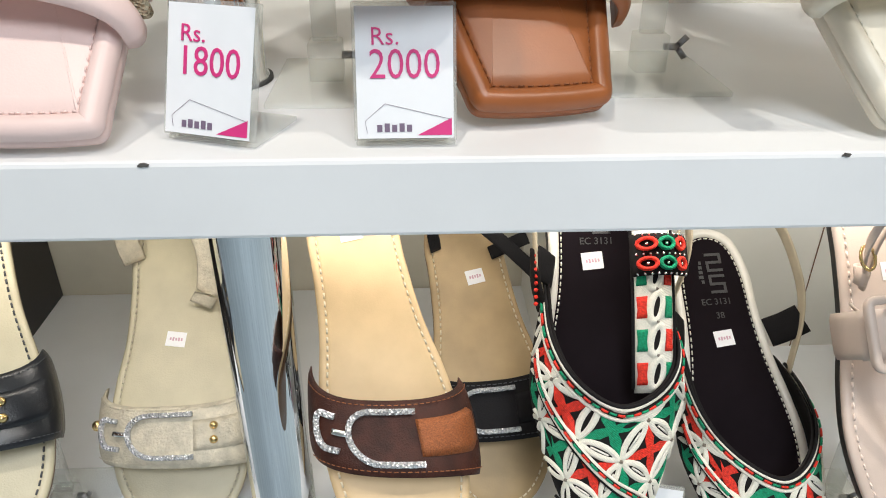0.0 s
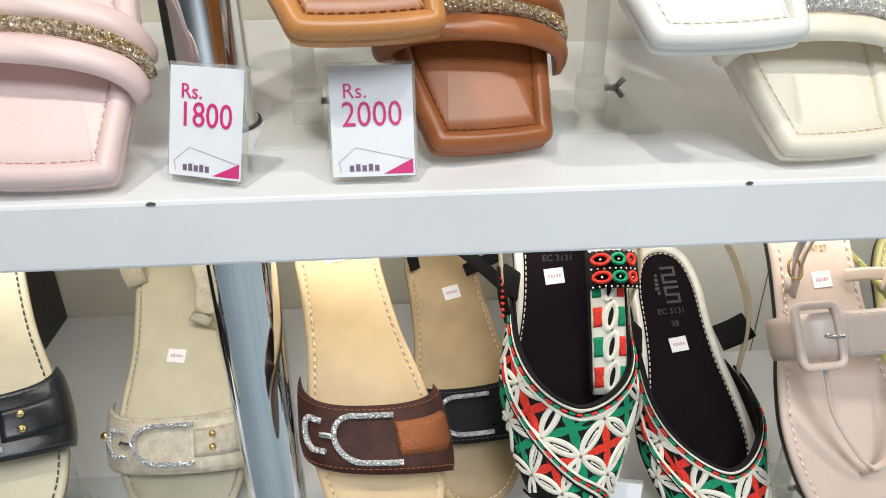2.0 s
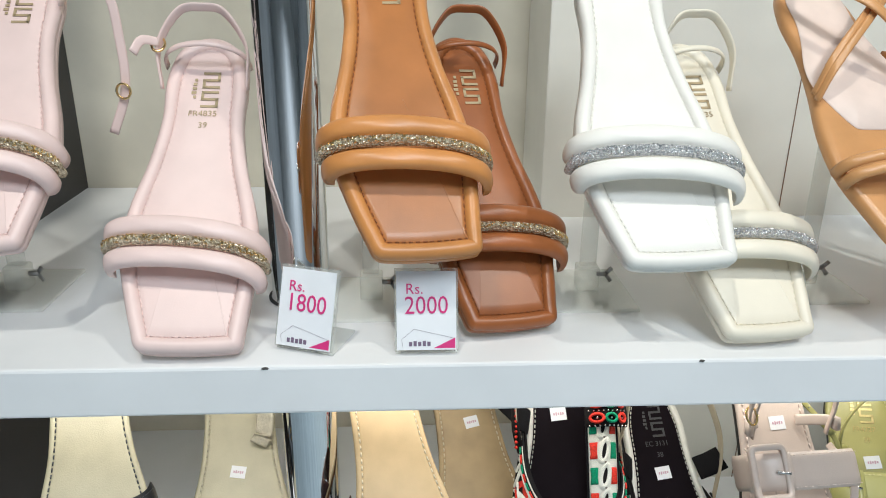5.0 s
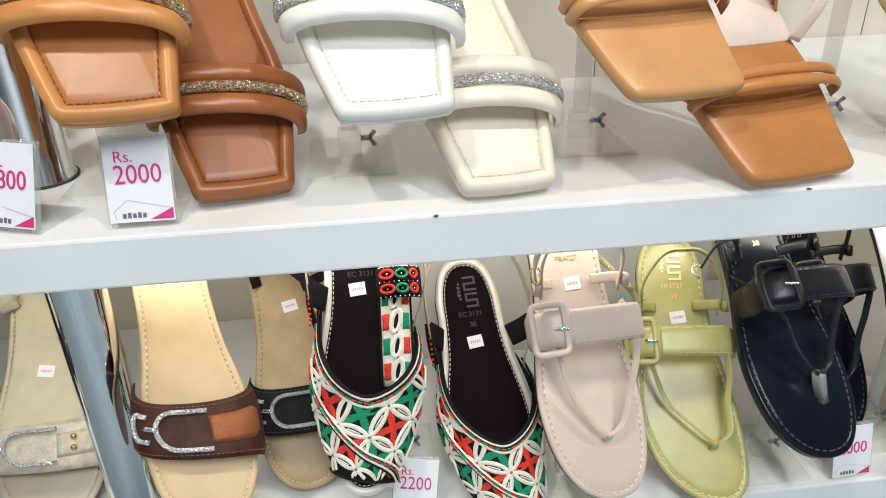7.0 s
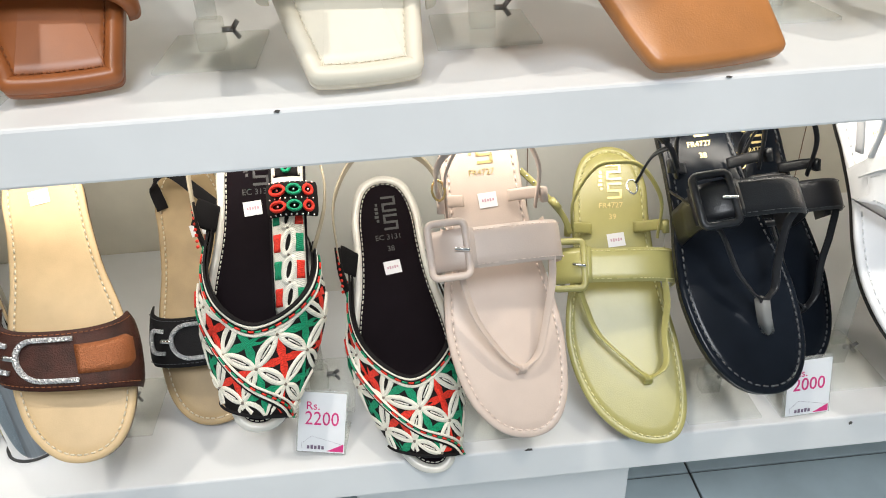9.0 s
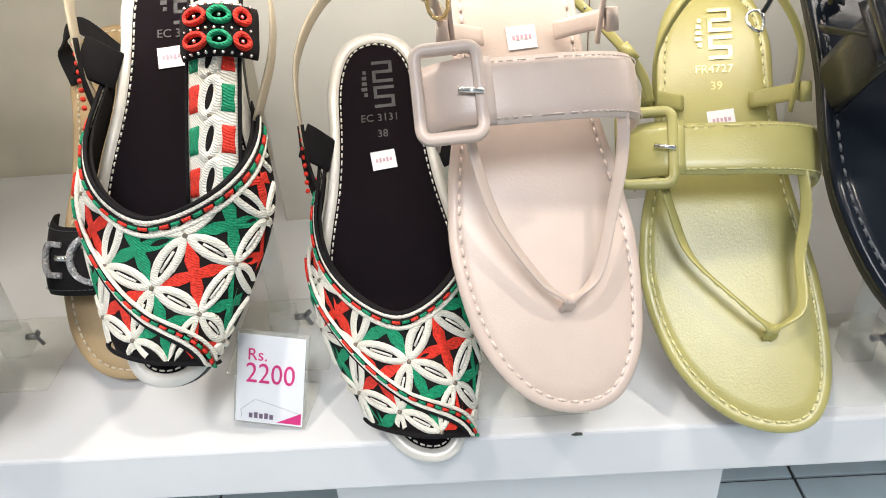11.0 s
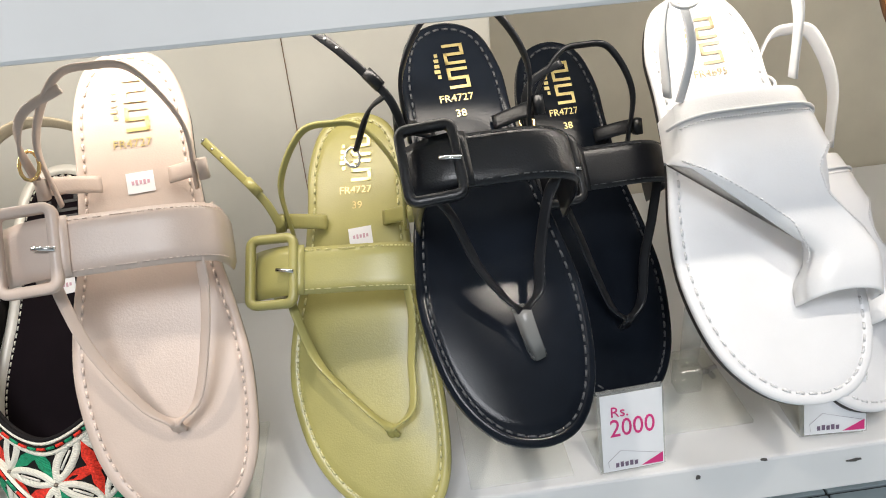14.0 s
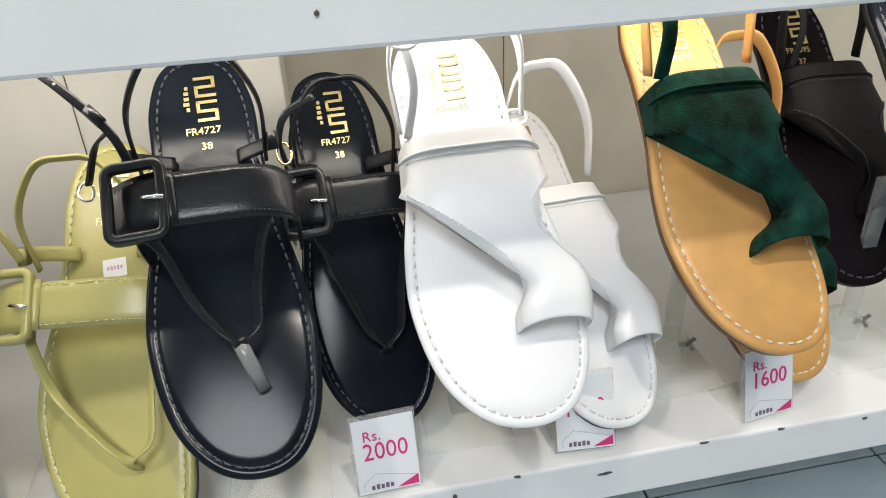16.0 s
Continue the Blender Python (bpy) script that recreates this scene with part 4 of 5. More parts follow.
    # braided trims
    for q, w, m in ((0.985, 0.0022, BLACK_ELASTIC), (0.958, 0.0024, THREAD_SILVER), (0.915, 0.0042, EMB_BASE), (0.872, 0.0024, THREAD_SILVER), (0.02, 0.0024, BLACK_ELASTIC)):
        bm = strip(bmesh.new(), fn, lambda u, q=q: (0.02 + 0.96 * u, q), w, 0.0022, 0.0034 + 0.0002 * (w < 0.004), n=50)
        part("edge_trim", bm, m, t, "braided edge trim")
    wrap = lambda u, off: (0.10 + 0.80 * u if hand > 0 else 0.90 - 0.80 * u, min(0.97, max(0.02, 0.72 - 0.72 * u ** 0.8 + off)))
    for off, w, m in ((0.0, 0.0042, EMB_BASE), (0.034, 0.0024, THREAD_SILVER), (-0.034, 0.0024, THREAD_SILVER), (-0.056, 0.0014, BLACK_ELASTIC)):
        bm = strip(bmesh.new(), fn, lambda u, off=off: wrap(u, off), w, 0.0022, 0.0042 + 0.0003 * (w < 0.004), n=40)
        part("wrap_trim", bm, m, t, "braided trim across the wrap")
    for run, lift, count in ((lambda u: (0.03 + 0.94 * u, 0.915), 0.0050, 30), (lambda u: wrap(u, 0.0), 0.0058, 22)):
        for colour, m in enumerate((THREAD_RED, THREAD_GREEN)):
            bm = bmesh.new()
            for k in range(colour, count, 2):
                strip(bm, fn, lambda u, k=k: run((k + 0.1 + 0.8 * u) / count), 0.0034, 0.0016, lift, n=3)
            tagged(part("dash_embroidery", bm, m, t, ("red", "green")[colour] + " thread dashes along the trim"), kind="stuff")
    # slingback
    l, r = last.edge(0.6 * L, -1), last.edge(0.6 * L, 1)
    pts = spline([(l * 1.12, 0.60 * L, 0.006), (l * 1.25, 0.72 * L, 0.020), (l * 1.2, 0.88 * L, 0.034), (l * 0.6, 1.01 * L, 0.042), (0.2 * r, 1.035 * L, 0.043), (r * 1.1, 0.97 * L, 0.038), (r * 1.48, 0.82 * L, 0.028), (r * 1.48, 0.70 * L, 0.018), (r * 1.15, 0.56 * L, 0.004)], 8)
    part("heel_strap", sweep(bmesh.new(), pts, 0.0105, 0.002, side=lambda u: (0, 0.2, 1)), WEBBING, t, "thin gold beige heel strap")
    if not block:
        bm = sweep(bmesh.new(), spline([(r * 0.92, 0.675 * L, 0.003), (r * 1.22, 0.685 * L, 0.011), (r * 1.52, 0.70 * L, 0.018)], 6), 0.023, 0.002, side=lambda u: (0, 1, 0.15))
        part("elastic_gusset", bm, BLACK_ELASTIC, t, "black elastic gusset")
    bm = sweep(bmesh.new(), spline([(l * 1.10, 0.58 * L, 0.006), (l * 1.24, 0.66 * L, 0.014), (l * 1.26, 0.74 * L, 0.022)], 6), 0.011, 0.003, side=lambda u: (0.3, 0.3, 1))
    tab = part("strap_tab", bm, EMB_BASE, t, "embroidered tab of the heel strap")
    bm = bmesh.new()
    for k in range(8):
        bmesh.ops.create_icosphere(bm, subdivisions=1, radius=0.0017, matrix=Matrix.Translation((l * 1.25, (0.60 + 0.0175 * k) * L, 0.012 + 0.0017 * k)))
    part("bead_trim", bm, THREAD_RED, tab, "red beads")
    if block:
        side = lambda s, q: Vector((r * (0.66 + 0.14 * q) + (s - 0.5) * 0.025, (0.36 + 0.56 * q) * L, 0.026 + 0.008 * math.sin(q * 2.6) - 0.006 * (2 * s - 1) ** 2))
        part("side_strap", shell(bmesh.new(), side, 8, 30, 0.0022), THREAD_SILVER, t, "embroidered side strap")
        for k in range(4):
            q0 = 0.085 + 0.150 * k
            lens = lambda f, g, h: [side(0.5 + 0.30 * f * math.sin(u) * (1 if k % 2 else -1) * 0.9 + 0.10 * math.cos(u) * g, q0 + 0.084 * g * math.cos(u)) + Vector((0, 0, h)) for u in np.linspace(0, 2 * math.pi, 17)[:-1]]
            bm = bmesh.new()
            grid(bm, [lens(1.0, 1.0, 0.0023), lens(0.8, 0.92, 0.0042), lens(0.5, 0.75, 0.0042), lens(0.26, 0.55, 0.0028)], closed_v=True)
            petal = part("petal", bm, THREAD_SILVER, t, "silver thread petal")
            bm = bmesh.new()
            bm.faces.new([bm.verts.new(p) for p in lens(0.28, 0.56, 0.0029)])
            part("petal_core", bm, EMB_BASE, petal, "dark petal core")
            for s0, m in ((0.15, (THREAD_RED, THREAD_GREEN)[k % 2]), (0.85, (THREAD_GREEN, THREAD_RED)[k % 2])):
                leaf = lambda a, c, s0=s0: side(s0 + (0.095 + 0.03 * abs(2 * c - 1)) * (2 * a - 1), q0 - 0.050 + 0.100 * c) + Vector((0, 0, 0.0024))
                bm = shell(bmesh.new(), leaf, 6, 8, 0.0012)
                part("thread_patch", bm, m, t)
            bm = bmesh.new()
            bmesh.ops.create_icosphere(bm, subdivisions=1, radius=0.0017, matrix=Matrix.Translation(side(0.5, q0 + 0.0825) + Vector((0, 0, 0.003))))
            part("bead", bm, TRIM_DARK, t)
        for s0 in (0.0, 1.0):
            bm = strip(bmesh.new(), side, lambda u, s0=s0: (s0, 0.02 + 0.96 * u), 0.0024, 0.002, 0.0024, n=24)
            part("edge_trim", bm, BLACK_ELASTIC, t, "black edge trim")
        blk = lambda s, q: Vector((r * 0.80 + (s - 0.45) * 0.038, (0.655 + 0.110 * q) * L, 0.0385 - 0.008 * (2 * s - 0.9) ** 2))
        kb = part("strap_block", shell(bmesh.new(), blk, 10, 8, 0.003), EMB_BASE, t, "black buckle block with beaded rows")
        def thread_ring(at, m, parent):
            """A raised oval of wound thread round a silver bead; at(ca, sa) gives its points."""
            turns = np.linspace(0, 2 * math.pi, 17)[:-1]
            oval = part("thread_ring", sweep(bmesh.new(), [at(math.cos(u), math.sin(u)) for u in turns], 0.0042, 0.0026, side=lambda u: (0, 0, 1), closed=True, seg=8), m, parent, "oval of wound thread")
            bm = bmesh.new()
            bmesh.ops.create_icosphere(bm, subdivisions=1, radius=0.0013, matrix=Matrix.Translation(at(0.0, 0.0)))
            part("bead", bm, SILVER, oval, "silver bead")
        for s0, wide, m in ((0.22, 0.155, THREAD_RED), (0.57, 0.135, THREAD_GREEN), (0.86, 0.085, THREAD_RED)):
            for q0 in (0.27, 0.74):
                thread_ring(lambda ca, sa, s0=s0, q0=q0, wide=wide: blk(s0 + wide * ca, q0 + 0.13 * sa) + Vector((0, 0, 0.0042)), m, kb)
        crest = lambda s, q: side(0.08 + 0.84 * s, 0.76 + 0.235 * q) + Vector((0, 0, 0.0024))
        top = part("strap_crest", shell(bmesh.new(), crest, 8, 10, 0.0012), EMB_BASE, t, "black strap end with thread ovals")
        for s0 in (0.06, 0.94):
            part("bead_row", strip(bmesh.new(), crest, lambda u, s0=s0: (s0, 0.03 + 0.94 * u), 0.0020, 0.0018, 0.0016, n=16), THREAD_SILVER, top, "silver cord border")
        for q0, m in ((0.27, THREAD_GREEN), (0.74, THREAD_RED)):
            thread_ring(lambda ca, sa, q0=q0: crest(0.5 + 0.17 * sa, q0 + 0.17 * ca) + Vector((0, 0, 0.0026)), m, top)
        for q0 in (0.03, 0.5, 0.97):
            bm = bmesh.new()
            for k in range(9):
                bmesh.ops.create_icosphere(bm, subdivisions=1, radius=0.0011, matrix=Matrix.Translation(blk(0.05 + 0.9 * k / 8, q0) + Vector((0, 0, 0.0038))))
            part("bead_row", bm, SILVER, kb)
    bm = sweep(bmesh.new(), spline([(l * 0.86, 0.69 * L, 0.003), (l * 1.05, 0.70 * L, 0.012), (l * 1.24, 0.71 * L, 0.019)], 6), 0.024, 0.002, side=lambda u: (0, 1, 0.15))
    part("elastic_gusset", bm, BLACK_ELASTIC, t, "black elastic gusset")
    sticker(t, -0.004 if block else 0.0, (0.72 if block else 0.67) * L, turn=5, z=0.0016)
    emblem(t, last, GREY_STAMP, "EC 3131", "38", y=0.86, z=0.0014)
    return t, last


def strappy(xyz, turns, L, b, a, skin, bed, pad, label):
    """Square-toed flat sandal with twin thin straps, crossed ankle straps and a pale heel pad."""
    t = put("strappy_sandal", xyz, turns, label, "strappy square-toed sandals")
    last = Last(BROAD, L, b, a)
    bm = bmesh.new()
    cap(bm, [last.ring(0.0015, -0.010), last.ring(0.0, -0.0085), last.ring(0.0, -0.004), last.ring(0.0008, -0.0015), last.ring(0.0024, 0.0), last.ring(0.006, 0.0006), last.pull(0.35, 0.0008), last.pull(0.9, 0.0008)])
    part("sole", bm, bed, t, "smooth square-toed leather sole")
    bm = bmesh.new()
    cap(bm, [[Vector((p.x * 0.86, 0.40 * L + (p.y) * 0.585, 0.0010)) for p in last.ring(0.003, 0)], [Vector((p.x * 0.84, 0.402 * L + p.y * 0.58, 0.0022)) for p in last.ring(0.003, 0)], [Vector((p.x * 0.4, 0.5 * L + p.y * 0.35, 0.0026)) for p in last.ring(0.003, 0)]])
    part("heel_pad", bm, pad, t, "pale padded heel insole")
    for y in (0.222, 0.258):
        fn = arch(last, y, y + 0.032, 0.023, out=0.0045, power=0.55)
        part("toe_strap", shell(bmesh.new(), fn, 34, 6, 0.0018, lambda s, q: 0.0012 * (1 - (2 * q - 1) ** 2)), skin, t, "narrow rolled toe strap")
    for sgn in (-1, 1):
        e0, e1 = last.edge(0.52 * L, sgn), last.edge(0.86 * L, -sgn)
        for d in (0.0, 0.006):
            pts = spline([(e0 * 1.04, 0.51 * L + d, 0.002), (e0 * 0.8, 0.57 * L + d, 0.024), (0, 0.69 * L + d, 0.042 + 0.003 * sgn), (e1 * 1.0, 0.81 * L + d, 0.040), (e1 * 1.25, 0.90 * L + d, 0.020)], 8)
            part("cross_strap", sweep(bmesh.new(), pts, 0.0058, 0.0026, side=lambda u: (0.2, 0.8, 0.3)), skin, t, "thin crossed ankle strap")
    sling(t, last, skin, 0.86, 1.03, 0.040, 0.008, 0.002, 0.012)
    e = last.edge(0.5 * L, 1)
    pts = spline([(e * 1.06, 0.40 * L, 0.004), (e * 1.32, 0.46 * L, 0.030), (e * 1.52, 0.58 * L, 0.050), (e * 1.45, 0.74 * L, 0.060), (e * 1.25, 0.86 * L, 0.058)], 8)
    side = part("side_strap", sweep(bmesh.new(), pts, 0.0095, 0.0024, side=lambda u: (0.8, 0.1, 0.55)), pad, t, "pale lined side of the ankle strap")
    part("strap_keeper", sweep(bmesh.new(), [pts[20], pts[24]], 0.0125, 0.0060), skin, side, "tan leather strap keeper")
    return t, last


# ---- leathers ----
PINK = mat("blush_leather", (0.80, 0.62, 0.585), 0.42, vary=0.03, scale=30, bump=0.04)
COGNAC = mat("cognac_leather", (0.60, 0.255, 0.075), 0.36, vary=0.12, scale=24, bump=0.04)
# Reddish tan of the bed, darkened a little to carry the strap's shade.
COGNAC_BED = mat("shaded_tan_leather_footbed", (0.46, 0.175, 0.050), 0.33, vary=0.12, scale=20, bump=0.04)
BROWN = mat("brown_leather", (0.33, 0.105, 0.030), 0.35, vary=0.12, scale=24, bump=0.04)
WHITE = mat("white_padded_leather", (0.84, 0.82, 0.765), 0.42, vary=0.02, scale=30, bump=0.04)
CREAM = mat("cream_padded_leather", (0.80, 0.745, 0.62), 0.42, vary=0.03, scale=30, bump=0.04)
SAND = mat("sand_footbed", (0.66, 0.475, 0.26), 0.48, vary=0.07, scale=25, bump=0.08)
# Darker, more varied sand tone for the black-strap slide.
SAND_DARKER = mat("darker_sand_footbed", (0.48, 0.34, 0.175), 0.5, vary=0.10, scale=25, bump=0.08)
CHOCOLATE = mat("chocolate_suede_strap", (0.050, 0.014, 0.008), 0.55, vary=0.25, scale=90, bump=0.35, spec=0.3)
BRONZE = mat("bronze_metallic_tab", (0.30, 0.095, 0.03), 0.42, 0.45, vary=0.30, scale=1400, bump=0.4)
BLACK_STRAP = mat("black_suede_strap", (0.008, 0.007, 0.008), 0.7, bump=0.3, spec=0.25)
CHAMPAGNE = mat("crackled_champagne_leather", (0.56, 0.50, 0.385), 0.40, 0.12, vary=0.12, scale=120, bump=0.45, bump_scale=500)
CHAMP_BED = mat("champagne_footbed", (0.53, 0.475, 0.33), 0.42, vary=0.06, scale=30, bump=0.15)
NUDE = mat("nude_leather", (0.62, 0.505, 0.435), 0.34, vary=0.04, scale=25, bump=0.08)
LIME = mat("pale_lime_leather", (0.43, 0.395, 0.145), 0.28, vary=0.06, scale=25, bump=0.08)
BLACK = mat("black_leather", (0.010, 0.011, 0.014), 0.30, vary=0.2, scale=30, bump=0.12, spec=0.5)
BLACK_BED = mat("glossy_black_footbed", (0.009, 0.012, 0.018), 0.14, vary=0.25, scale=14, bump=0.03, bump_scale=900, spec=0.17)
SNOW = mat("white_leather", (0.84, 0.845, 0.86), 0.36, vary=0.02, scale=30, bump=0.08)
GREEN = mat("dark_green_suede", (0.004, 0.042, 0.028), 0.8, vary=0.45, scale=70, bump=0.4, spec=0.15)
TAN_BED = mat("honey_tan_footbed", (0.62, 0.335, 0.105), 0.40, vary=0.10, scale=30, bump=0.08)
NATURAL = mat("natural_tan_leather", (0.62, 0.315, 0.125), 0.33, vary=0.08, scale=20, bump=0.08)
NATURAL_DEEP = mat("deep_tan_leather", (0.50, 0.205, 0.065), 0.32, vary=0.10, scale=20, bump=0.08)
PALE_PAD = mat("pale_pink_pad", (0.78, 0.64, 0.57), 0.5, vary=0.03, bump=0.06)
T_WHITE = mat("ecru_thread", (0.80, 0.70, 0.52), 0.7, bump=0.4)
T_BROWN = mat("brown_thread", (0.24, 0.085, 0.03), 0.7, bump=0.4)
T_RUST = mat("rust_thread", (0.30, 0.10, 0.03), 0.7, bump=0.4)
T_PINK = mat("pink_thread", (0.62, 0.46, 0.42), 0.7, bump=0.4)
T_NUDE = mat("nude_thread", (0.80, 0.66, 0.58), 0.7, bump=0.4)
T_LIME = mat("lime_thread", (0.72, 0.68, 0.36), 0.7, bump=0.4)
T_BLACK = mat("black_thread", (0.075, 0.080, 0.088), 0.5, bump=0.4)
T_SNOW = mat("white_thread", (0.80, 0.80, 0.81), 0.7, bump=0.4)
T_CREAM = mat("cream_thread", (0.66, 0.60, 0.46), 0.7, bump=0.4)
STAMP_GOLD = mat("gold_foil", (0.80, 0.66, 0.30), 0.3, 0.7, bump=0)
STAMP_TAN = mat("gilt_stamp", (0.42, 0.33, 0.20), 0.5, 0.3, bump=0)
GREY_STAMP = mat("grey_stamp", (0.040, 0.038, 0.040), 0.5, bump=0)

# ---- upper shelf ----
padded_slide((-0.1675, 0.0031, 0.6625), (0.2, 45.4, 1.3), 0.2645, 0.0498, 0.0081, PINK, PINK, STONE_GOLD, PINK, "blush pink padded square-toed sandal with a rhinestone strap", mark=STAMP_TAN, code="FR4835", number="39")
t, la = padded_slide((-0.3060, 0.0300, 0.7270), (3.0, 44.0, 0.0), 0.2629, 0.0490, 0.0, PINK, PINK, STONE_GOLD, PINK, "blush pink padded sandal on a clear stand by the black panel", mark=STAMP_TAN)
HANG = [(-0.278, 0.17, 0.945), (-0.243, 0.17, 0.893), (-0.2363, 0.17, 0.852), (-0.2372, 0.17, 0.812), (-0.2509, 0.17, 0.777)]
bm = sweep(bmesh.new(), [t.matrix_world.inverted() @ p for p in spline(HANG, 8)], 0.0075, 0.0022, side=lambda u: (1, 0, 0))
part("loose_strap", bm, PINK, t, "ankle strap hanging loose")
bm = sweep(bmesh.new(), [t.matrix_world.inverted() @ Vector((-0.2372 + 0.0055 * math.cos(u), 0.166, 0.812 + 0.006 * math.sin(u))) for u in np.linspace(0, 2 * math.pi, 15)[:-1]], 0.0018, 0.0018, closed=True)
part("strap_buckle", bm, GOLD, t, "tiny gold buckle")
padded_slide((-0.0085, 0.0010, 0.7295), (7.5, 49.4, -0.6), 0.2673, 0.0505, 0.0130, COGNAC, COGNAC_BED, STONE_GOLD, T_BROWN, "cognac tan padded square-toed sandal raised on a clear stand", mark=STAMP_TAN)
padded_slide((0.0625, 0.0315, 0.6630), (10.5, 47.4, 2.5), 0.2560, 0.0475, 0.0045, BROWN, BROWN, STONE_GOLD, T_BROWN, "darker brown padded square-toed sandal standing on the shelf", mark=STAMP_TAN)
padded_slide((0.1590, -0.0020, 0.7225), (2.2, 48.0, -3.0), 0.2719, 0.0520, 0.0130, WHITE, WHITE, STONE_SILVER, WHITE, "white padded square-toed sandal raised on a clear stand", mark=None)
padded_slide((0.2415, 0.0105, 0.6625), (6.5, 44.9, -0.6), 0.2626, 0.0470, 0.0065, CREAM, CREAM, STONE_SILVER, CREAM, "cream padded square-toed sandal with silver rhinestones on the shelf", mark=STAMP_TAN, code="FR4835", number="37")
strappy((0.3450, -0.0100, 0.7290), (9.0, 41.0, 0.2), 0.2620, 0.0515, 0.0170, NATURAL, NATURAL, PALE_PAD, "light tan strappy square-toed sandal raised on a clear stand")
strappy((0.4390, -0.0060, 0.6635), (10.0, 43.9, -0.4), 0.2615, 0.0540, 0.0170, NATURAL_DEEP, NATURAL_DEEP, PALE_PAD, "deep tan strappy square-toed sandal standing on the shelf")
strappy((0.600, 0.030, 0.7150), (20.0, 43.0, 0.0), 0.262, 0.0465, 0.0, PALE_PAD, SAND, PALE_PAD, "pale beige strappy sandal raised on a clear stand")
stand(-0.040, 0.064, ZU, 0.056, 0.085, 0.150)
stand(0.139, 0.076, ZU, 0.068, 0.085, 0.150)
stand(0.330, 0.085, ZU, 0.072, 0.085, 0.150)
stand(-0.330, 0.090, ZU, 0.070, 0.085, 0.150)
stand(0.545, 0.090, ZU, 0.070, 0.085, 0.130)

# ---- lower shelf ----
t, la = buckle_slide((-0.2671, 0.0283, 0.3871), (17.6, 41.2, 0.8), 0.2616, 0.0473, 0.0080, BLACK, CHAMP_BED, T_BLACK, "black leather slide with a cream footbed and gold studs", shine=BLACK, studs=True)
t, la = buckle_slide((-0.1725, 0.0980, 0.3120), (8.2, 39.0, 1.7), 0.2650, 0.0535, 0.0033, CHAMPAGNE, CHAMP_BED, CHAMPAGNE, "crackled champagne slide with a rhinestone horseshoe and gold studs", shine=CHAMPAGNE, studs=True, back=CHAMPAGNE, slope=0.06, shift=-0.035)
sticker(t, -0.002, 0.565 * la.L, turn=-12)
t, la = buckle_slide((0.0060, 0.0080, 0.3790), (15.2, 42.6, -3.0), 0.2669, 0.0460, 0.0010, CHOCOLATE, SAND, T_WHITE, "sand slide with a chocolate strap and rhinestone horseshoe", edge_thread=T_RUST, shine=BRONZE, slope=0.13)
sticker(t, -0.002, 0.83 * la.L, turn=3)
t, la = buckle_slide((0.0814, 0.1098, 0.3090), (11.5, 43.5, -1.5), 0.2650, 0.0492, -0.0077, BLACK_STRAP, SAND_DARKER, T_WHITE, "sand slide with a black strap and rhinestone horseshoe", edge_thread=T_BLACK, shine=BLACK_STRAP, back=BLACK_STRAP)
sticker(t, 0.004, 0.72 * la.L, turn=6)
embroidered((0.1382, 0.0400, 0.3607), (0.3, 49.6, 1.5), 0.2612, 0.0495, -0.0097, "silver, red and green embroidered slingback sandal raised on a stand", turn=1.08, hand=1, block=True)
embroidered((0.2584, 0.0303, 0.3000), (4.4, 42.5, -0.3), 0.2803, 0.0483, 0.0130, "silver, red and green embroidered slingback sandal leaning on the shelf", turn=1.08, hand=1, throat=0.295)
t, la = thong((0.3390, 0.0071, 0.3573), (4.3, 52.0, 1.2), 0.2802, 0.0481, 0.0103, NUDE, NUDE, T_NUDE, "nude pink thong sandal with a square covered buckle", STAMP_GOLD, number="", high=0.050, band=(0.495, 0.605), post_x=0.008)
sticker(t, 0.002, 0.70 * la.L, turn=2)
t, la = thong((0.4345, 0.0267, 0.3180), (-6.9, 45.9, -3.3), 0.2702, 0.0485, 0.0249, LIME, LIME, T_LIME, "pale lime thong sandal with a square covered buckle", STAMP_GOLD, number="39", tail=-1, high=0.037, band=(0.505, 0.612), post_x=0.022)
sticker(t, 0.003, 0.665 * la.L, turn=6)
thong((0.5346, 0.0004, 0.3867), (3.8, 40.5, -0.7), 0.2780, 0.0481, 0.0061, BLACK, BLACK_BED, T_BLACK, "glossy black thong sandal with a clear sleeve on its post", STAMP_GOLD, sleeve=SLEEVE, tail=-1, toe=0.185, high=0.063, band=(0.465, 0.575), post_x=0.013, bow=0.52, buckle_x=-0.032)
thong((0.6194, 0.0842, 0.3310), (5.0, 49.0, 0.7), 0.2696, 0.0454, 0.0016, BLACK, BLACK_BED, T_BLACK, "black thong sandal standing on the shelf behind its pair", STAMP_GOLD, high=0.058, band=(0.510, 0.615), bow=0.6, buckle_x=-0.036)
toe_loop((0.6899, 0.0037, 0.3868), (2.8, 44.4, -3.5), 0.2673, 0.0526, 0.0078, SNOW, SNOW, T_SNOW, "white leather toe loop sandal raised on a clear stand", STAMP_TAN)
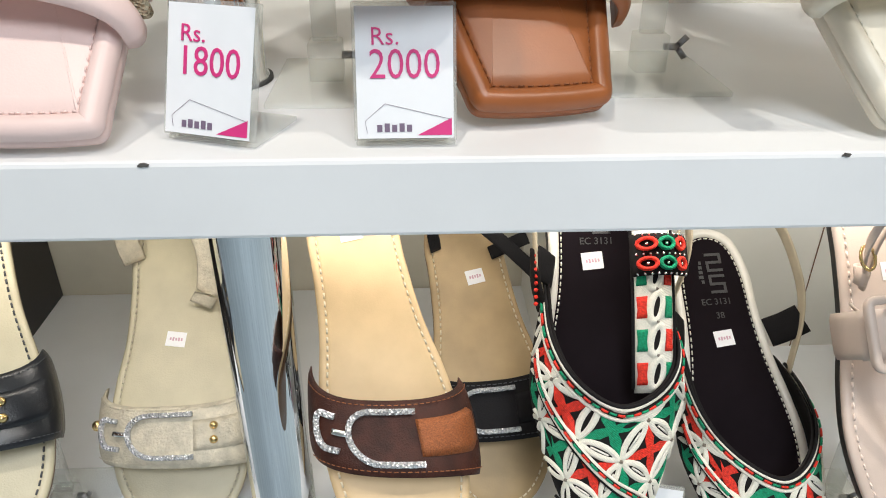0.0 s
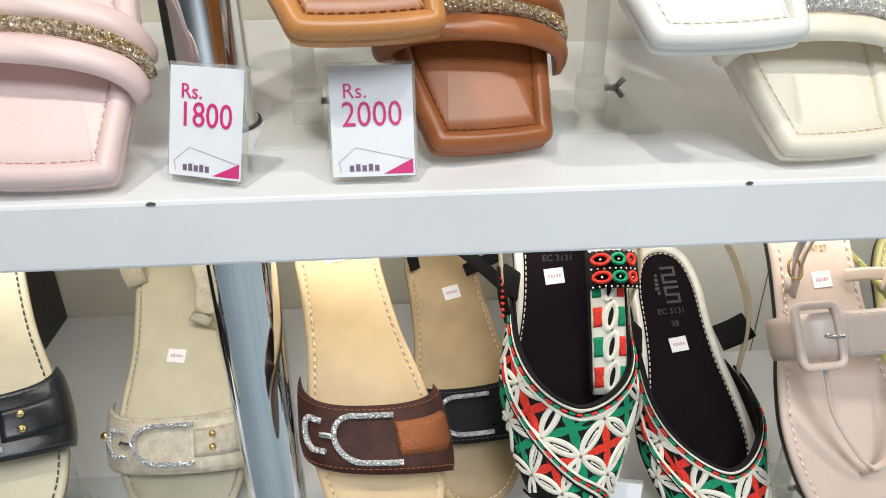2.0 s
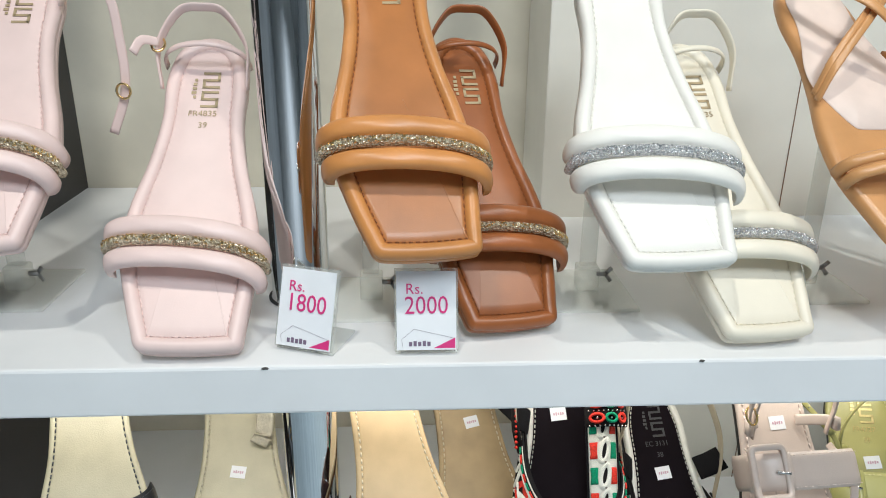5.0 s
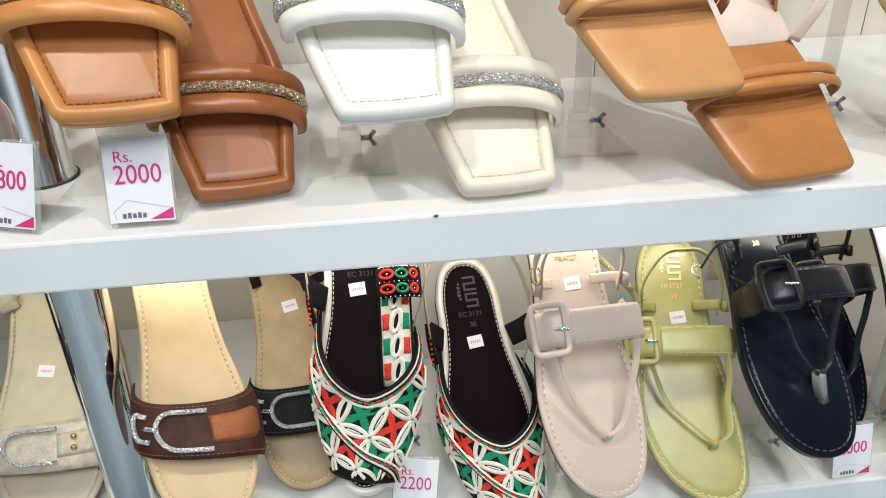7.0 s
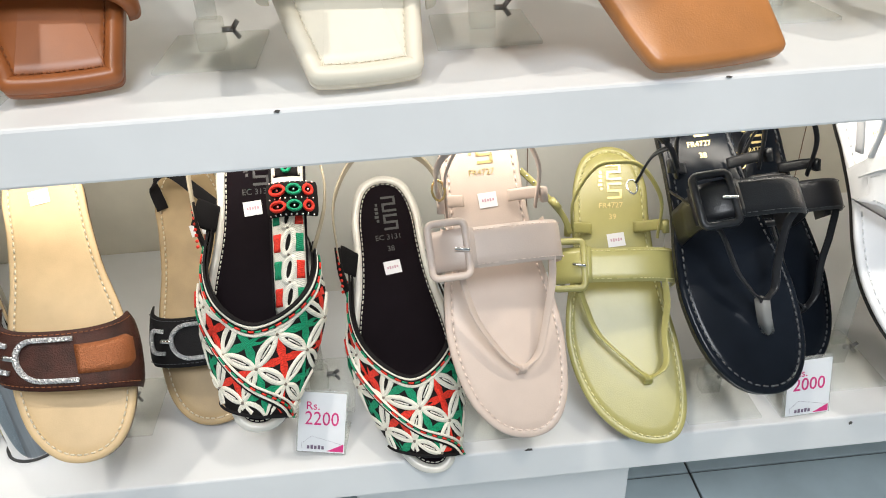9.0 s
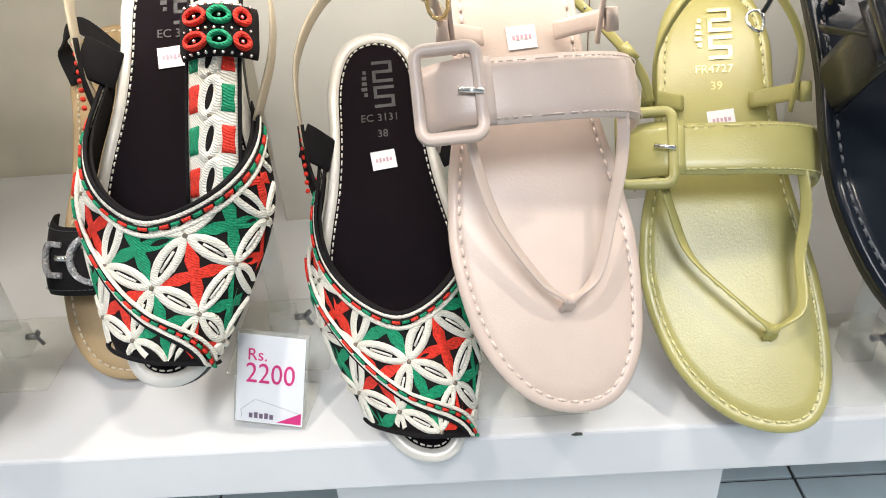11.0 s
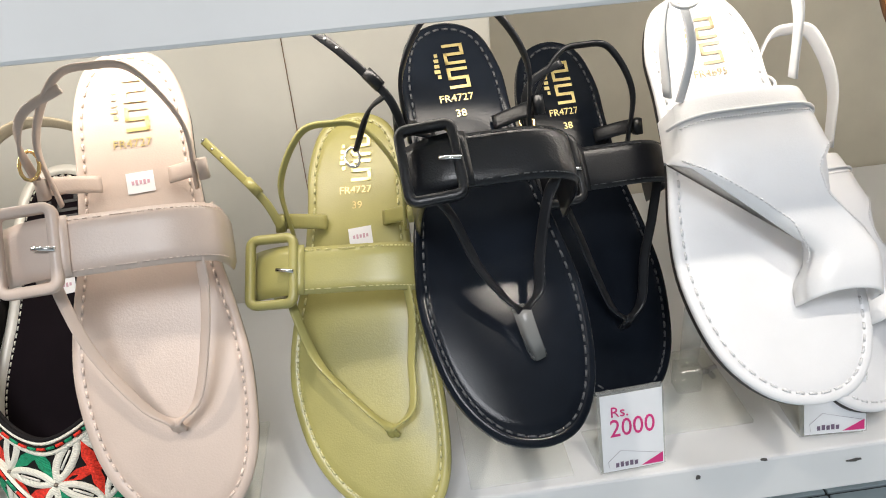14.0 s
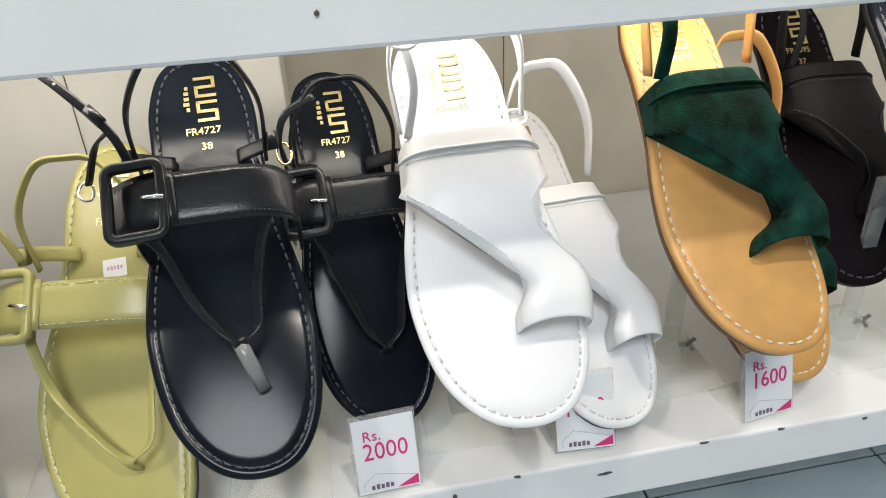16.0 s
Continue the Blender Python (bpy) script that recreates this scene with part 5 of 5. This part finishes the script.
toe_loop((0.7801, 0.0533, 0.3230), (10.1, 41.5, 0.0), 0.2605, 0.0458, 0.0026, SNOW, SNOW, T_SNOW, "white leather toe loop sandal standing on the shelf", STAMP_TAN)
toe_loop((0.8484, 0.0051, 0.4085), (3.0, 42.6, -1.8), 0.2671, 0.0473, 0.0123, GREEN, TAN_BED, T_WHITE, "honey tan sandal with a dark green suede upper on a stand", STAMP_GOLD, rim=TAN_BED)
toe_loop((0.9253, 0.0679, 0.3230), (4.4, 42.9, 0.0), 0.2620, 0.0460, 0.0006, GREEN, TAN_BED, T_WHITE, "honey tan sandal with a dark green suede upper on the shelf", STAMP_GOLD, rim=TAN_BED)
toe_loop((1.000, 0.110, 0.3700), (0.0, 46.0, 0.0), 0.262, 0.0460, 0.0, BLACK_STRAP, BLACK_SUEDE, T_BLACK, "black suede toe loop sandal with gold stamping", STAMP_GOLD, number="37")
thong((1.040, 0.020, 0.405), (4.0, 46.0, 0.0), 0.262, 0.0470, 0.0, BLACK, BLACK_BED, T_BLACK, "glossy black buckled sandal raised on a clear stand", SILVER)
stand(-0.026, 0.110, ZL, 0.072, 0.080, 0.115)
stand(0.165, 0.115, ZL, 0.070, 0.080, 0.130)
stand(0.330, 0.062, ZL, 0.070, 0.085, 0.110)
stand(0.5385, 0.056, ZL, 0.069, 0.085, 0.150)
stand(0.676, 0.080, ZL, 0.064, 0.085, 0.150)
stand(0.855, 0.096, ZL, 0.058, 0.085, 0.160)
stand(-0.270, 0.090, ZL, 0.070, 0.085, 0.130)
stand(1.010, 0.090, ZL, 0.070, 0.085, 0.150)

# ---- floor tiles ----
TILE = bpy.data.meshes.new("tile")
bm = box(bmesh.new(), -0.1485, 0.1485, -0.1485, 0.1485, -0.004, 0.0, 0.001)
bm.to_mesh(TILE)
bm.free()
TILE.materials.append(FLOOR)
floor = thing("floor", pose(0, 0, 0), "grey blue polished ceramic tile floor", "floor", kind="structure")
for i in range(-9, 10):
    for j in range(-9, 3):
        ob = new("tile", TILE)
        ob.parent = floor
        ob.location = (0.62 + 0.3 * i - 0.15, 0.0 + 0.3 * j + 0.1, 0)
